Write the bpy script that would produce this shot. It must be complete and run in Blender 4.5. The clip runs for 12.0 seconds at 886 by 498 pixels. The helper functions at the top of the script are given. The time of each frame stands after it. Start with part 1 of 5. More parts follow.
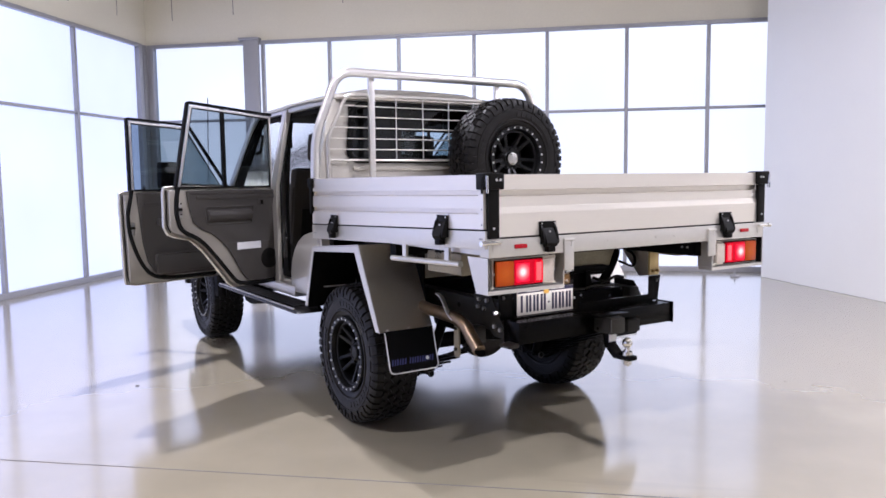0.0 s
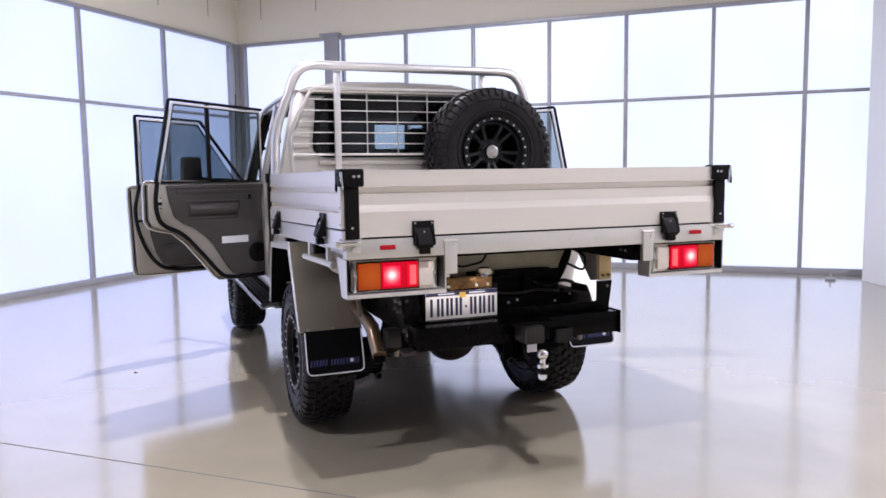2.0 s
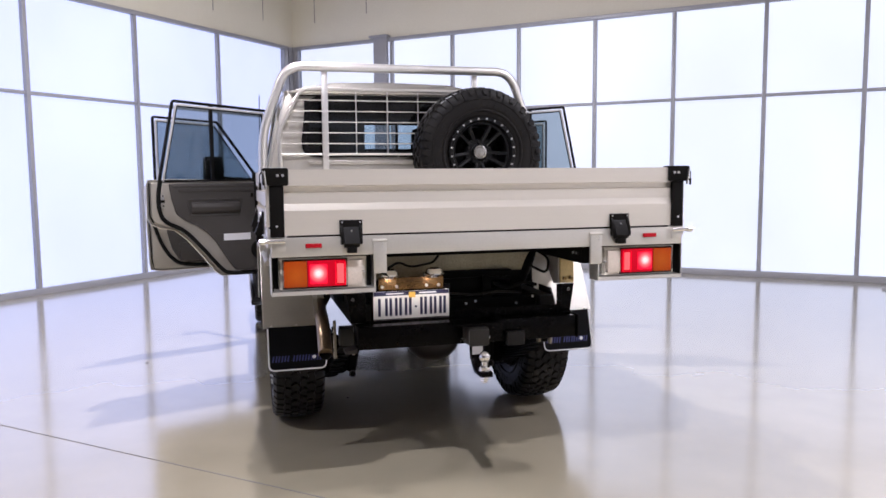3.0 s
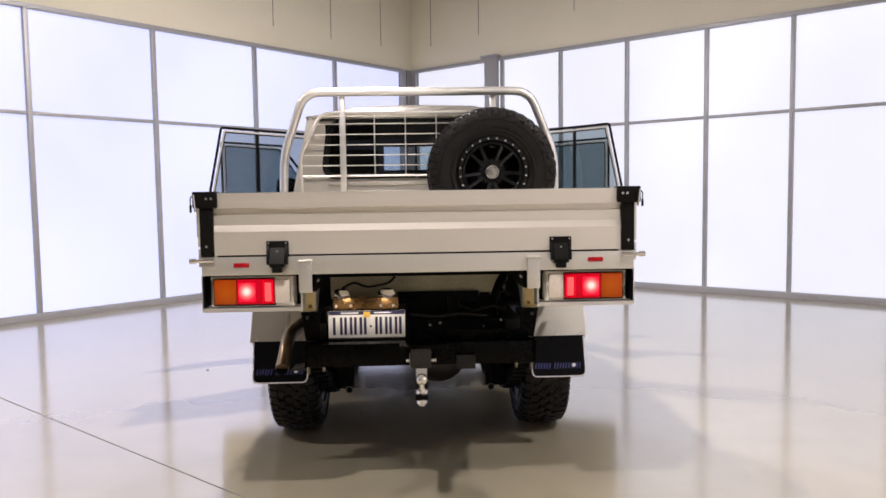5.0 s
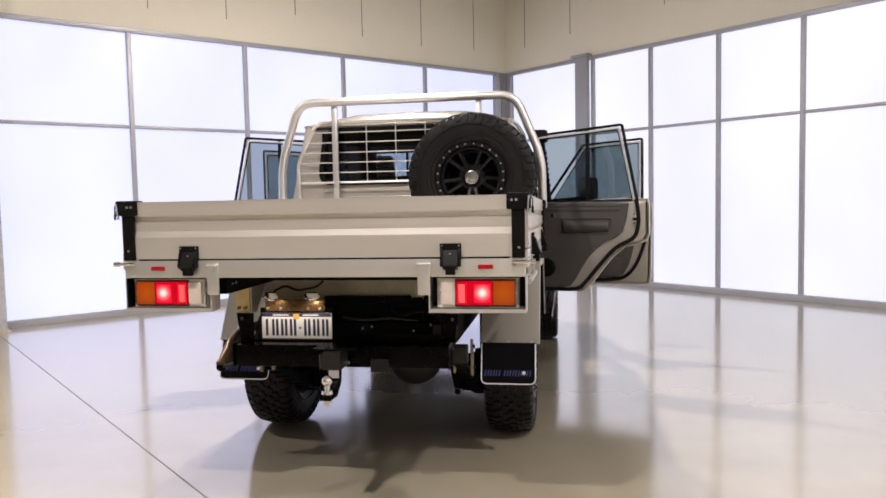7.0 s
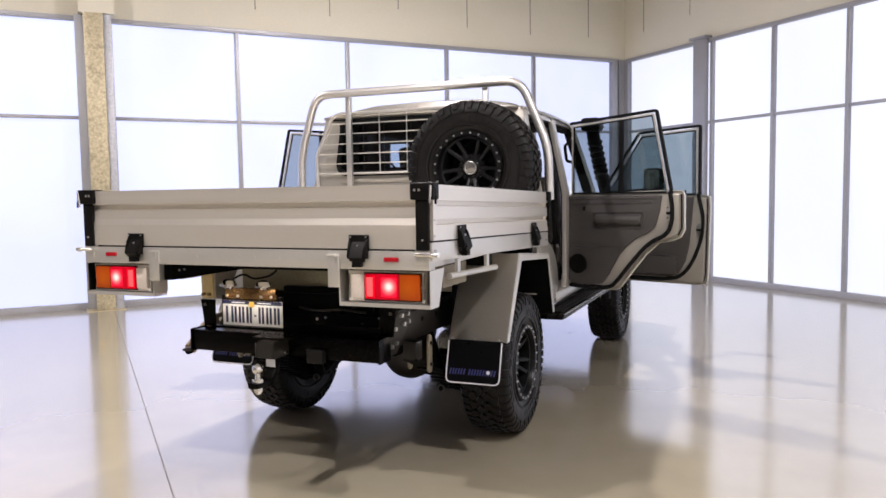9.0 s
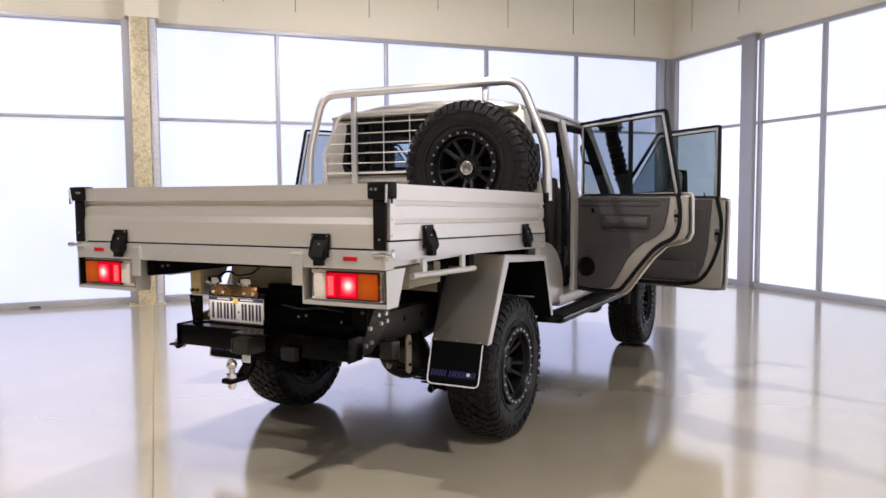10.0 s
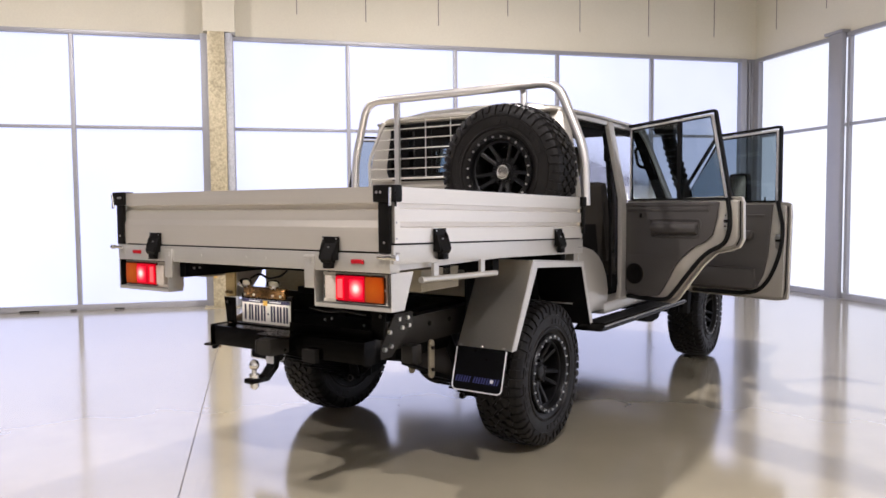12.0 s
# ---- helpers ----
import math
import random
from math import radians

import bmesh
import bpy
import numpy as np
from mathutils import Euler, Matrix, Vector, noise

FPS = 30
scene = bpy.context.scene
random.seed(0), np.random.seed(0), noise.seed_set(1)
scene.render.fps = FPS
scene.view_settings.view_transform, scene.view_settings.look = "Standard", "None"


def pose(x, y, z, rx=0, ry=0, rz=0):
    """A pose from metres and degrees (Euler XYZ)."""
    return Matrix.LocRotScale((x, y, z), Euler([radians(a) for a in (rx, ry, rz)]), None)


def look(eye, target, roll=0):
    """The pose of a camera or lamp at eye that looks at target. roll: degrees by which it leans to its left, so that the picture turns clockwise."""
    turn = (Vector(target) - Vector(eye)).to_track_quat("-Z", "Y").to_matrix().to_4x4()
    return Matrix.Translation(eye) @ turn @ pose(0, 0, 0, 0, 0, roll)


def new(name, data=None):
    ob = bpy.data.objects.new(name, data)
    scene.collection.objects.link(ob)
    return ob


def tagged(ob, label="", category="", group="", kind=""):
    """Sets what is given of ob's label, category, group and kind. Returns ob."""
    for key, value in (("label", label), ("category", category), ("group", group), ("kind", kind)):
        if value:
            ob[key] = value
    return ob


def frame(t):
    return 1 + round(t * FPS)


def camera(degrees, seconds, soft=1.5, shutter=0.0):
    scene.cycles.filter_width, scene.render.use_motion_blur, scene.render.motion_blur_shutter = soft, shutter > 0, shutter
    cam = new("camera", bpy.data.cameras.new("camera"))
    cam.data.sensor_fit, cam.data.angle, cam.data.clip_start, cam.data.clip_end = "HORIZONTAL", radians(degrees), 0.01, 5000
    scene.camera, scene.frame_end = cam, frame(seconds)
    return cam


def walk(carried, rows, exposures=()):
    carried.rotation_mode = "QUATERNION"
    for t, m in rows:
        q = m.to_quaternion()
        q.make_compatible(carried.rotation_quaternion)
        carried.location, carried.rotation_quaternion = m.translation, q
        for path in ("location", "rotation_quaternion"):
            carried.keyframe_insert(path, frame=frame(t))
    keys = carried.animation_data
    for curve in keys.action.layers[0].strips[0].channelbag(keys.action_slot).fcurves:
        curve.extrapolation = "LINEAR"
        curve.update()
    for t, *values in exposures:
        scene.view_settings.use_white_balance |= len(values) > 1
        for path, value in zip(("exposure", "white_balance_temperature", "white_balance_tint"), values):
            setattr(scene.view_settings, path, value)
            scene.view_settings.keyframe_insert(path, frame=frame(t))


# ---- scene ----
cam = camera(61.1, 12.0, soft=1.6)

PATH = [
    (0, (0.06, 0.142, 1.453), (-0.275, 2.105, 1.271), -0.7),
    (0.5, (0.282, 0.254, 1.46), (-0.138, 2.2, 1.269), -0.8),
    (1, (0.579, 0.327, 1.455), (0.069, 2.251, 1.261), -0.9),
    (1.5, (0.852, 0.463, 1.442), (0.246, 2.359, 1.245), -0.9),
    (2, (1.105, 0.644, 1.457), (0.404, 2.507, 1.258), -0.8),
    (2.5, (1.42, 0.743, 1.461), (0.621, 2.566, 1.26), -0.6),
    (3, (1.678, 0.902, 1.445), (0.778, 2.677, 1.251), -0.5),
    (5, (2.531, 1.462, 1.455), (1.257, 2.998, 1.311), -0.8),
    (5.5, (2.771, 1.596, 1.461), (1.424, 3.068, 1.318), -0.9),
    (6, (2.944, 1.822, 1.452), (1.525, 3.225, 1.311), -1.0),
    (6.5, (3.121, 2.04, 1.455), (1.632, 3.368, 1.319), -1.1),
    (7, (3.36, 2.233, 1.461), (1.8, 3.478, 1.328), -1.2),
    (9, (3.833, 3.224, 1.431), (2.037, 4.091, 1.287), -0.9),
    (9.5, (3.92, 3.449, 1.421), (2.086, 4.233, 1.279), -0.6),
    (10, (3.98, 3.628, 1.42), (2.116, 4.339, 1.281), -0.4),
    (10.5, (3.913, 3.791, 1.414), (2.024, 4.435, 1.283), -0.3),
    (11, (3.907, 3.88, 1.405), (1.998, 4.462, 1.281), -0.3),
    (11.5, (3.996, 3.954, 1.4), (2.07, 4.482, 1.283), -0.3),
    (12, (4.055, 3.964, 1.397), (2.117, 4.446, 1.281), -0.5),
]
EXPOSURES = [(0.0, 0.05, 5290, 23), (2.0, -0.03, 5290, 23), (3.0, -0.08, 5400, 22), (5.0, -0.16, 5990, 19), (7.0, -0.12, 5990, 19), (9.0, -0.03, 5780, 19), (12.0, 0.02, 5780, 19)]
walk(cam, [(t, look(eye, target, roll)) for t, eye, target, roll in PATH], EXPOSURES)
LAMP_BACK, LAMP_FRONT, LAMP_SIDE, PANE, PANE_WEST = 275, 360, 245, 1.0, 1.04

# ---- light ----
TRUCK = pose(0.409, 3.865, 0, 0, 0, 41.9)
scene.view_settings.exposure = 0.0
world = bpy.data.worlds.new("world")
scene.world = world
world.use_nodes = True
wn = world.node_tree.nodes
sky = wn.new("ShaderNodeTexSky")
sky.sky_type, sky.sun_disc, sky.sun_elevation, sky.sun_rotation = "NISHITA", False, radians(35), radians(200)
world.node_tree.links.new(sky.outputs[0], wn["Background"].inputs[0])
wn["Background"].inputs[1].default_value = 0.08


def ceiling_lamp(x, y, z, watts, size, colour):
    lamp = bpy.data.lights.new("ceiling_lamp", "AREA")
    lamp.shape, lamp.size, lamp.energy, lamp.color = "DISK", size, watts, colour
    ob = new("ceiling_lamp", lamp)
    ob.matrix_world = TRUCK @ pose(x, y, z)
    return ob


ceiling_lamp(-0.9, -2.6, 5.2, LAMP_BACK, 0.11, (1.0, 0.905, 0.77))
ceiling_lamp(3.6, -1.2, 5.2, LAMP_SIDE, 0.22, (1.0, 0.905, 0.77))
ceiling_lamp(-4.8, 0.8, 5.2, LAMP_SIDE * 0.85, 0.28, (1.0, 0.905, 0.77))
ceiling_lamp(-0.75, 4.3, 5.2, LAMP_FRONT, 0.12, (1.0, 0.905, 0.77))


# ---- materials ----
def material(name, colour, rough=0.5, metal=0.0, vary=0.1, scale=8.0, fine=120.0, bump=0.05, coat=0.0, stretch=(1, 1, 1), rough_vary=0.1, emit=0.0, emit_colour=None, dirt=None, spec=0.5, bump_dist=0.002):
    """A surface with broad patches and fine grain in colour and gloss, and a fine relief."""
    m = bpy.data.materials.new(name)
    m.use_nodes = True
    n, l = m.node_tree.nodes, m.node_tree.links
    b = n["Principled BSDF"]
    co = n.new("ShaderNodeTexCoord")
    mp = n.new("ShaderNodeMapping")
    mp.inputs["Scale"].default_value = stretch
    l.new(co.outputs["Object"], mp.inputs[0])
    n1, n2 = n.new("ShaderNodeTexNoise"), n.new("ShaderNodeTexNoise")
    n1.inputs["Scale"].default_value, n1.inputs["Detail"].default_value = scale, 6
    n2.inputs["Scale"].default_value, n2.inputs["Detail"].default_value = fine, 3
    l.new(mp.outputs[0], n1.inputs["Vector"])
    l.new(mp.outputs[0], n2.inputs["Vector"])
    add = n.new("ShaderNodeMath")
    add.operation = "ADD"
    l.new(n1.outputs[0], add.inputs[0])
    l.new(n2.outputs[0], add.inputs[1])
    ramp = n.new("ShaderNodeMapRange")
    ramp.inputs[1].default_value, ramp.inputs[2].default_value = 0.6, 1.4
    ramp.inputs[3].default_value, ramp.inputs[4].default_value = 1 - vary, 1 + vary
    l.new(add.outputs[0], ramp.inputs[0])
    mul = n.new("ShaderNodeVectorMath")
    mul.operation = "SCALE"
    mul.inputs[0].default_value = colour
    l.new(ramp.outputs[0], mul.inputs["Scale"])
    source = mul.outputs[0]
    if dirt:
        mix = n.new("ShaderNodeMix")
        mix.data_type = "RGBA"
        mix.inputs["B"].default_value = (*dirt, 1)
        l.new(source, mix.inputs["A"])
        dr = n.new("ShaderNodeMapRange")
        dr.inputs[1].default_value, dr.inputs[2].default_value = 0.5, 0.75
        dr.inputs[3].default_value, dr.inputs[4].default_value = 0.0, 0.6
        l.new(n1.outputs[0], dr.inputs[0])
        l.new(dr.outputs[0], mix.inputs["Factor"])
        source = mix.outputs["Result"]
    l.new(source, b.inputs["Base Color"])
    rr = n.new("ShaderNodeMapRange")
    rr.inputs[1].default_value, rr.inputs[2].default_value = 0.3, 0.7
    rr.inputs[3].default_value, rr.inputs[4].default_value = max(0.02, rough * (1 - rough_vary)), min(1, rough * (1 + rough_vary))
    l.new(n1.outputs[0], rr.inputs[0])
    l.new(rr.outputs[0], b.inputs["Roughness"])
    b.inputs["Metallic"].default_value = metal
    b.inputs["Coat Weight"].default_value = coat
    b.inputs["Coat Roughness"].default_value = 0.08
    b.inputs["Specular IOR Level"].default_value = spec
    if bump:
        bp = n.new("ShaderNodeBump")
        bp.inputs["Strength"].default_value, bp.inputs["Distance"].default_value = bump, bump_dist
        l.new(n2.outputs[0], bp.inputs["Height"])
        l.new(bp.outputs[0], b.inputs["Normal"])
    if emit:
        b.inputs["Emission Color"].default_value = (*(emit_colour or colour), 1)
        b.inputs["Emission Strength"].default_value = emit
    return m


def glass(name, tint, gloss=0.02):
    m = bpy.data.materials.new(name)
    m.use_nodes = True
    n, l = m.node_tree.nodes, m.node_tree.links
    n.remove(n["Principled BSDF"])
    tr, gl, mix, lw = n.new("ShaderNodeBsdfTransparent"), n.new("ShaderNodeBsdfGlossy"), n.new("ShaderNodeMixShader"), n.new("ShaderNodeFresnel")
    tr.inputs[0].default_value = (*tint, 1)
    gl.inputs["Roughness"].default_value = gloss
    lw.inputs["IOR"].default_value = 1.5
    l.new(lw.outputs[0], mix.inputs[0])
    l.new(tr.outputs[0], mix.inputs[1])
    l.new(gl.outputs[0], mix.inputs[2])
    l.new(mix.outputs[0], n["Material Output"].inputs[0])
    return m


concrete_wall = material("cream_concrete", (0.64, 0.605, 0.49), 0.85, vary=0.05, scale=0.7, fine=40, bump=0.15, dirt=(0.59, 0.55, 0.43))
plaster = material("white_plaster", (0.81, 0.81, 0.80), 0.6, vary=0.02, scale=1.5, bump=0.04)
# dark tone picked so the unseen south wall dims the tailgate's reflection
plain_wall = material("painted_wall", (0.24, 0.225, 0.205), 0.8, vary=0.04, scale=1.0, bump=0.08)
ceiling_paint = material("ceiling_paint", (0.7, 0.68, 0.64), 0.85, vary=0.04, scale=1.0, bump=0.08)
frame_metal = material("grey_aluminium_frame", (0.31, 0.31, 0.325), 0.45, 0.3, vary=0.06, scale=4, bump=0.03)
galvanised_grey = material("grey_galvanised_plate", (0.46, 0.47, 0.50), 0.4, 0.4, vary=0.3, scale=12, fine=40, bump=0.1, dirt=(0.34, 0.345, 0.37))
galvanised = material("galvanised_steel", (0.46, 0.40, 0.26), 0.4, 0.35, vary=0.5, scale=14, fine=34, bump=0.12, dirt=(0.24, 0.21, 0.14))
tray_metal = material("mill_aluminium", (0.83, 0.785, 0.70), 0.40, 0.84, vary=0.03, scale=2.5, fine=60, bump=0.04, stretch=(0.3, 0.3, 14))
white_metal = material("pale_aluminium", (0.66, 0.64, 0.59), 0.38, 0.75, vary=0.04, scale=5, bump=0.04)
# darker copy of the pale aluminium: the mudguard's shade is in its colour
shaded_guard_metal = material("dull_aluminium_sheet", (0.43, 0.415, 0.38), 0.36, 0.9, vary=0.06, scale=4, bump=0.04)
tube_metal = material("satin_aluminium_tube", (0.70, 0.69, 0.67), 0.38, 0.9, vary=0.03, scale=6, bump=0.02)
paint = material("silver_pearl_paint", (0.51, 0.485, 0.43), 0.33, 0.6, vary=0.03, scale=3, fine=400, bump=0.01, coat=0.6)
black_powder = material("black_powder_coat", (0.0025, 0.0022, 0.002), 0.22, vary=0.25, scale=12, bump=0.08, spec=0.08)
black_plastic = material("black_plastic", (0.006, 0.0055, 0.005), 0.42, vary=0.2, scale=10, bump=0.08, spec=0.09)
rubber = material("tyre_rubber", (0.0062, 0.0053, 0.0047), 0.46, spec=0.21, vary=0.25, scale=14, fine=160, bump=0.2, dirt=(0.010, 0.0085, 0.007))
seal_rubber = material("seal_rubber", (0.005, 0.005, 0.005), 0.6, spec=0.13, vary=0.15, bump=0.03)
rim_black = material("satin_black_alloy", (0.005, 0.005, 0.0052), 0.34, 0.0, spec=0.2, vary=0.15, scale=10, bump=0.03)
chrome = material("bright_steel", (0.78, 0.77, 0.75), 0.14, 1.0, vary=0.05, scale=20, bump=0.02)
mirror_silver = material("mirror_silver", (0.75, 0.76, 0.76), 0.12, 1.0, vary=0.03, scale=20, bump=0.0)
cap_steel = material("brushed_cap_steel", (0.42, 0.41, 0.39), 0.24, 1.0, vary=0.15, scale=25, bump=0.04)
bolt_steel = material("zinc_bolt", (0.7, 0.69, 0.66), 0.3, 1.0, vary=0.1, scale=30, bump=0.02)
brass_zinc = material("yellow_zinc_steel", (0.22, 0.145, 0.06), 0.34, 0.8, vary=0.25, scale=15, bump=0.05, dirt=(0.12, 0.075, 0.03))
copper_pipe = material("heat_stained_steel", (0.21, 0.155, 0.10), 0.36, 0.95, vary=0.3, scale=14, bump=0.04, dirt=(0.20, 0.105, 0.045))
underbody = material("underbody_black", (0.004, 0.004, 0.004), 0.45, vary=0.3, scale=9, bump=0.15, spec=0.035, dirt=(0.008, 0.0065, 0.0055))
trim_grey = material("grey_door_trim", (0.058, 0.053, 0.049), 0.55, vary=0.08, scale=10, fine=300, bump=0.15, spec=0.35)
seat_cloth = material("charcoal_seat_cloth", (0.034, 0.0285, 0.022), 0.9, vary=0.2, scale=20, fine=400, bump=0.3)
cabin_dark = material("cabin_lining", (0.010, 0.0092, 0.0085), 0.85, vary=0.1, bump=0.1, spec=0.12)
label_white = material("white_sticker", (0.75, 0.75, 0.77), 0.5, vary=0.04, scale=60, bump=0)
plate_white = material("number_plate_white", (0.80, 0.78, 0.74), 0.45, vary=0.03, scale=40, bump=0)
plate_blue = material("number_plate_blue", (0.012, 0.012, 0.05), 0.45, vary=0.05, bump=0)
flap_blue = material("flap_print_blue", (0.028, 0.032, 0.13), 0.45, vary=0.2, scale=60, bump=0)
amber = material("amber_lens", (0.26, 0.035, 0.001), 0.2, vary=0.08, scale=60, bump=0.1, spec=0.2, emit=0.2, emit_colour=(1, 0.2, 0.005))
red_lens = material("red_lens", (0.28, 0.001, 0.004), 0.25, vary=0.08, scale=60, bump=0.1, spec=0.08, emit=0.42, emit_colour=(1, 0.002, 0.016))
red_lit = material("lit_red_lens", (0.4, 0.002, 0.008), 0.25, vary=0.05, scale=60, bump=0.1, spec=0.08, emit=1.4, emit_colour=(1, 0.02, 0.04))


def bulb_glow(m, centre, radius, stops):
    """The lens glows most where the bulb sits behind it."""
    n, l = m.node_tree.nodes, m.node_tree.links
    co, mp, gr, ramp = n.new("ShaderNodeTexCoord"), n.new("ShaderNodeMapping"), n.new("ShaderNodeTexGradient"), n.new("ShaderNodeValToRGB")
    ab = n.new("ShaderNodeVectorMath")
    ab.operation = "ABSOLUTE"
    mp.vector_type = "POINT"
    mp.inputs["Location"].default_value = [-c / radius for c in centre]
    mp.inputs["Scale"].default_value = (1 / radius,) * 3
    gr.gradient_type = "SPHERICAL"
    l.new(co.outputs["Object"], ab.inputs[0])
    l.new(ab.outputs[0], mp.inputs[0])
    l.new(mp.outputs[0], gr.inputs[0])
    l.new(gr.outputs["Fac"], ramp.inputs[0])
    e = ramp.color_ramp.elements
    (e[0].position, e[0].color), (e[1].position, e[1].color) = stops[0], stops[-1]
    for at, colour in stops[1:-1]:
        e.new(at).color = colour
    l.new(ramp.outputs[0], n["Principled BSDF"].inputs["Emission Color"])


bulb_glow(red_lit, (0.740, 0.0, 1.055), 0.056, [(0.0, (0.6, 0.001, 0.012, 1)), (0.32, (0.95, 0.012, 0.035, 1)), (0.58, (1.0, 0.16, 0.13, 1)), (0.86, (1.0, 0.72, 0.55, 1))])
bulb_glow(red_lens, (0.735, 0.0, 1.055), 0.15, [(0.0, (0.35, 0.0, 0.004, 1)), (0.45, (0.85, 0.001, 0.014, 1)), (0.8, (1.0, 0.004, 0.03, 1))])
bulb_glow(amber, (0.828, 0.0, 1.05), 0.085, [(0.0, (0.3, 0.02, 0.0, 1)), (0.4, (0.65, 0.10, 0.003, 1)), (0.9, (1.0, 0.26, 0.008, 1))])
# the reflector has no bulb: its shine is put in as emission
pink_lens = material("lit_pink_reflector", (0.5, 0.06, 0.06), 0.3, vary=0.2, scale=120, bump=0.2, emit=0.75, emit_colour=(1, 0.11, 0.10))
red_reflector = material("red_reflector", (0.36, 0.006, 0.012), 0.25, vary=0.1, scale=90, bump=0.1, spec=0.25)
clear_lens = material("clear_lens", (0.62, 0.55, 0.47), 0.18, vary=0.12, scale=50, fine=200, bump=0.3, coat=0.6)
lamp_white = material("lamp_housing_white", (0.62, 0.58, 0.50), 0.4, vary=0.06, scale=30, bump=0.04)
window_tint = glass("tinted_window_glass", (0.52, 0.575, 0.59))
rear_door_tint = glass("light_tinted_window_glass", (0.61, 0.655, 0.665))
rear_tint = glass("dark_rear_glass", (0.10, 0.105, 0.105))
slider_tint = glass("clear_sliding_glass", (0.60, 0.67, 0.70))
windscreen_tint = glass("windscreen_glass", (0.92, 0.95, 0.95))
socket_grey = material("socket_grey_plastic", (0.012, 0.011, 0.010), 0.5, vary=0.1, bump=0.05, spec=0.15)
zinc_cream = material("cream_zinc_plate", (0.60, 0.47, 0.22), 0.42, 0.45, vary=0.15, scale=20, bump=0.05)
bronze = material("dark_bronze_steel", (0.15, 0.083, 0.028), 0.26, 0.75, vary=0.25, scale=20, bump=0.05)
chain_steel = material("worn_chain_steel", (0.10, 0.095, 0.09), 0.35, 0.9, vary=0.2, scale=40, bump=0.05)
plate_gold = material("plate_emblem_gold", (0.75, 0.45, 0.06), 0.45, vary=0.05, bump=0)
copper_dark = material("rusty_casting", (0.016, 0.011, 0.008), 0.5, 0.0, vary=0.3, scale=14, bump=0.2)
chassis_paint = material("satin_chassis_black", (0.02, 0.018, 0.015), 0.4, spec=0.25, vary=0.2, scale=10, bump=0.1)
flap_black = material("glossy_flap_black", (0.004, 0.004, 0.0045), 0.3, vary=0.1, bump=0.0, spec=0.1)
tan_steel = material("tan_primed_steel", (0.24, 0.21, 0.15), 0.5, 0.2, vary=0.15, scale=10, bump=0.08)
dull_alloy = material("dull_galvanised_sheet", (0.30, 0.27, 0.18), 0.45, 0.35, vary=0.4, scale=5, bump=0.06)
joint_dark = material("dark_joint", (0.16, 0.15, 0.14), 0.8, vary=0.1, bump=0)
frosted = material("frosted_daylight_pane", (0.10, 0.102, 0.11), 0.4, vary=0.02, scale=0.6, fine=3.0, bump=0.0)


def daylit(m, colour, strength):
    """Frosted glazing with the bright sky behind it: uneven, slightly cool."""
    n, l = m.node_tree.nodes, m.node_tree.links
    co, tx, mr = n.new("ShaderNodeTexCoord"), n.new("ShaderNodeTexNoise"), n.new("ShaderNodeMapRange")
    tx.inputs["Scale"].default_value, tx.inputs["Detail"].default_value = 0.35, 3
    mr.inputs[1].default_value, mr.inputs[2].default_value = 0.35, 0.65
    mr.inputs[3].default_value, mr.inputs[4].default_value = strength * 0.90, strength * 1.06
    l.new(co.outputs["Object"], tx.inputs["Vector"])
    l.new(tx.outputs[0], mr.inputs[0])
    l.new(mr.outputs[0], n["Principled BSDF"].inputs["Emission Strength"])
    n["Principled BSDF"].inputs["Emission Color"].default_value = (*colour, 1)


frosted_west = material("frosted_sunny_side_pane", (0.10, 0.102, 0.11), 0.4, vary=0.02, scale=0.6, fine=3.0, bump=0.0)
daylit(frosted, (0.985, 0.985, 1.0), PANE)
# west panes get their own bluer glow, tuned to light tray side and floor
daylit(frosted_west, (0.825, 0.85, 1.07), PANE_WEST)



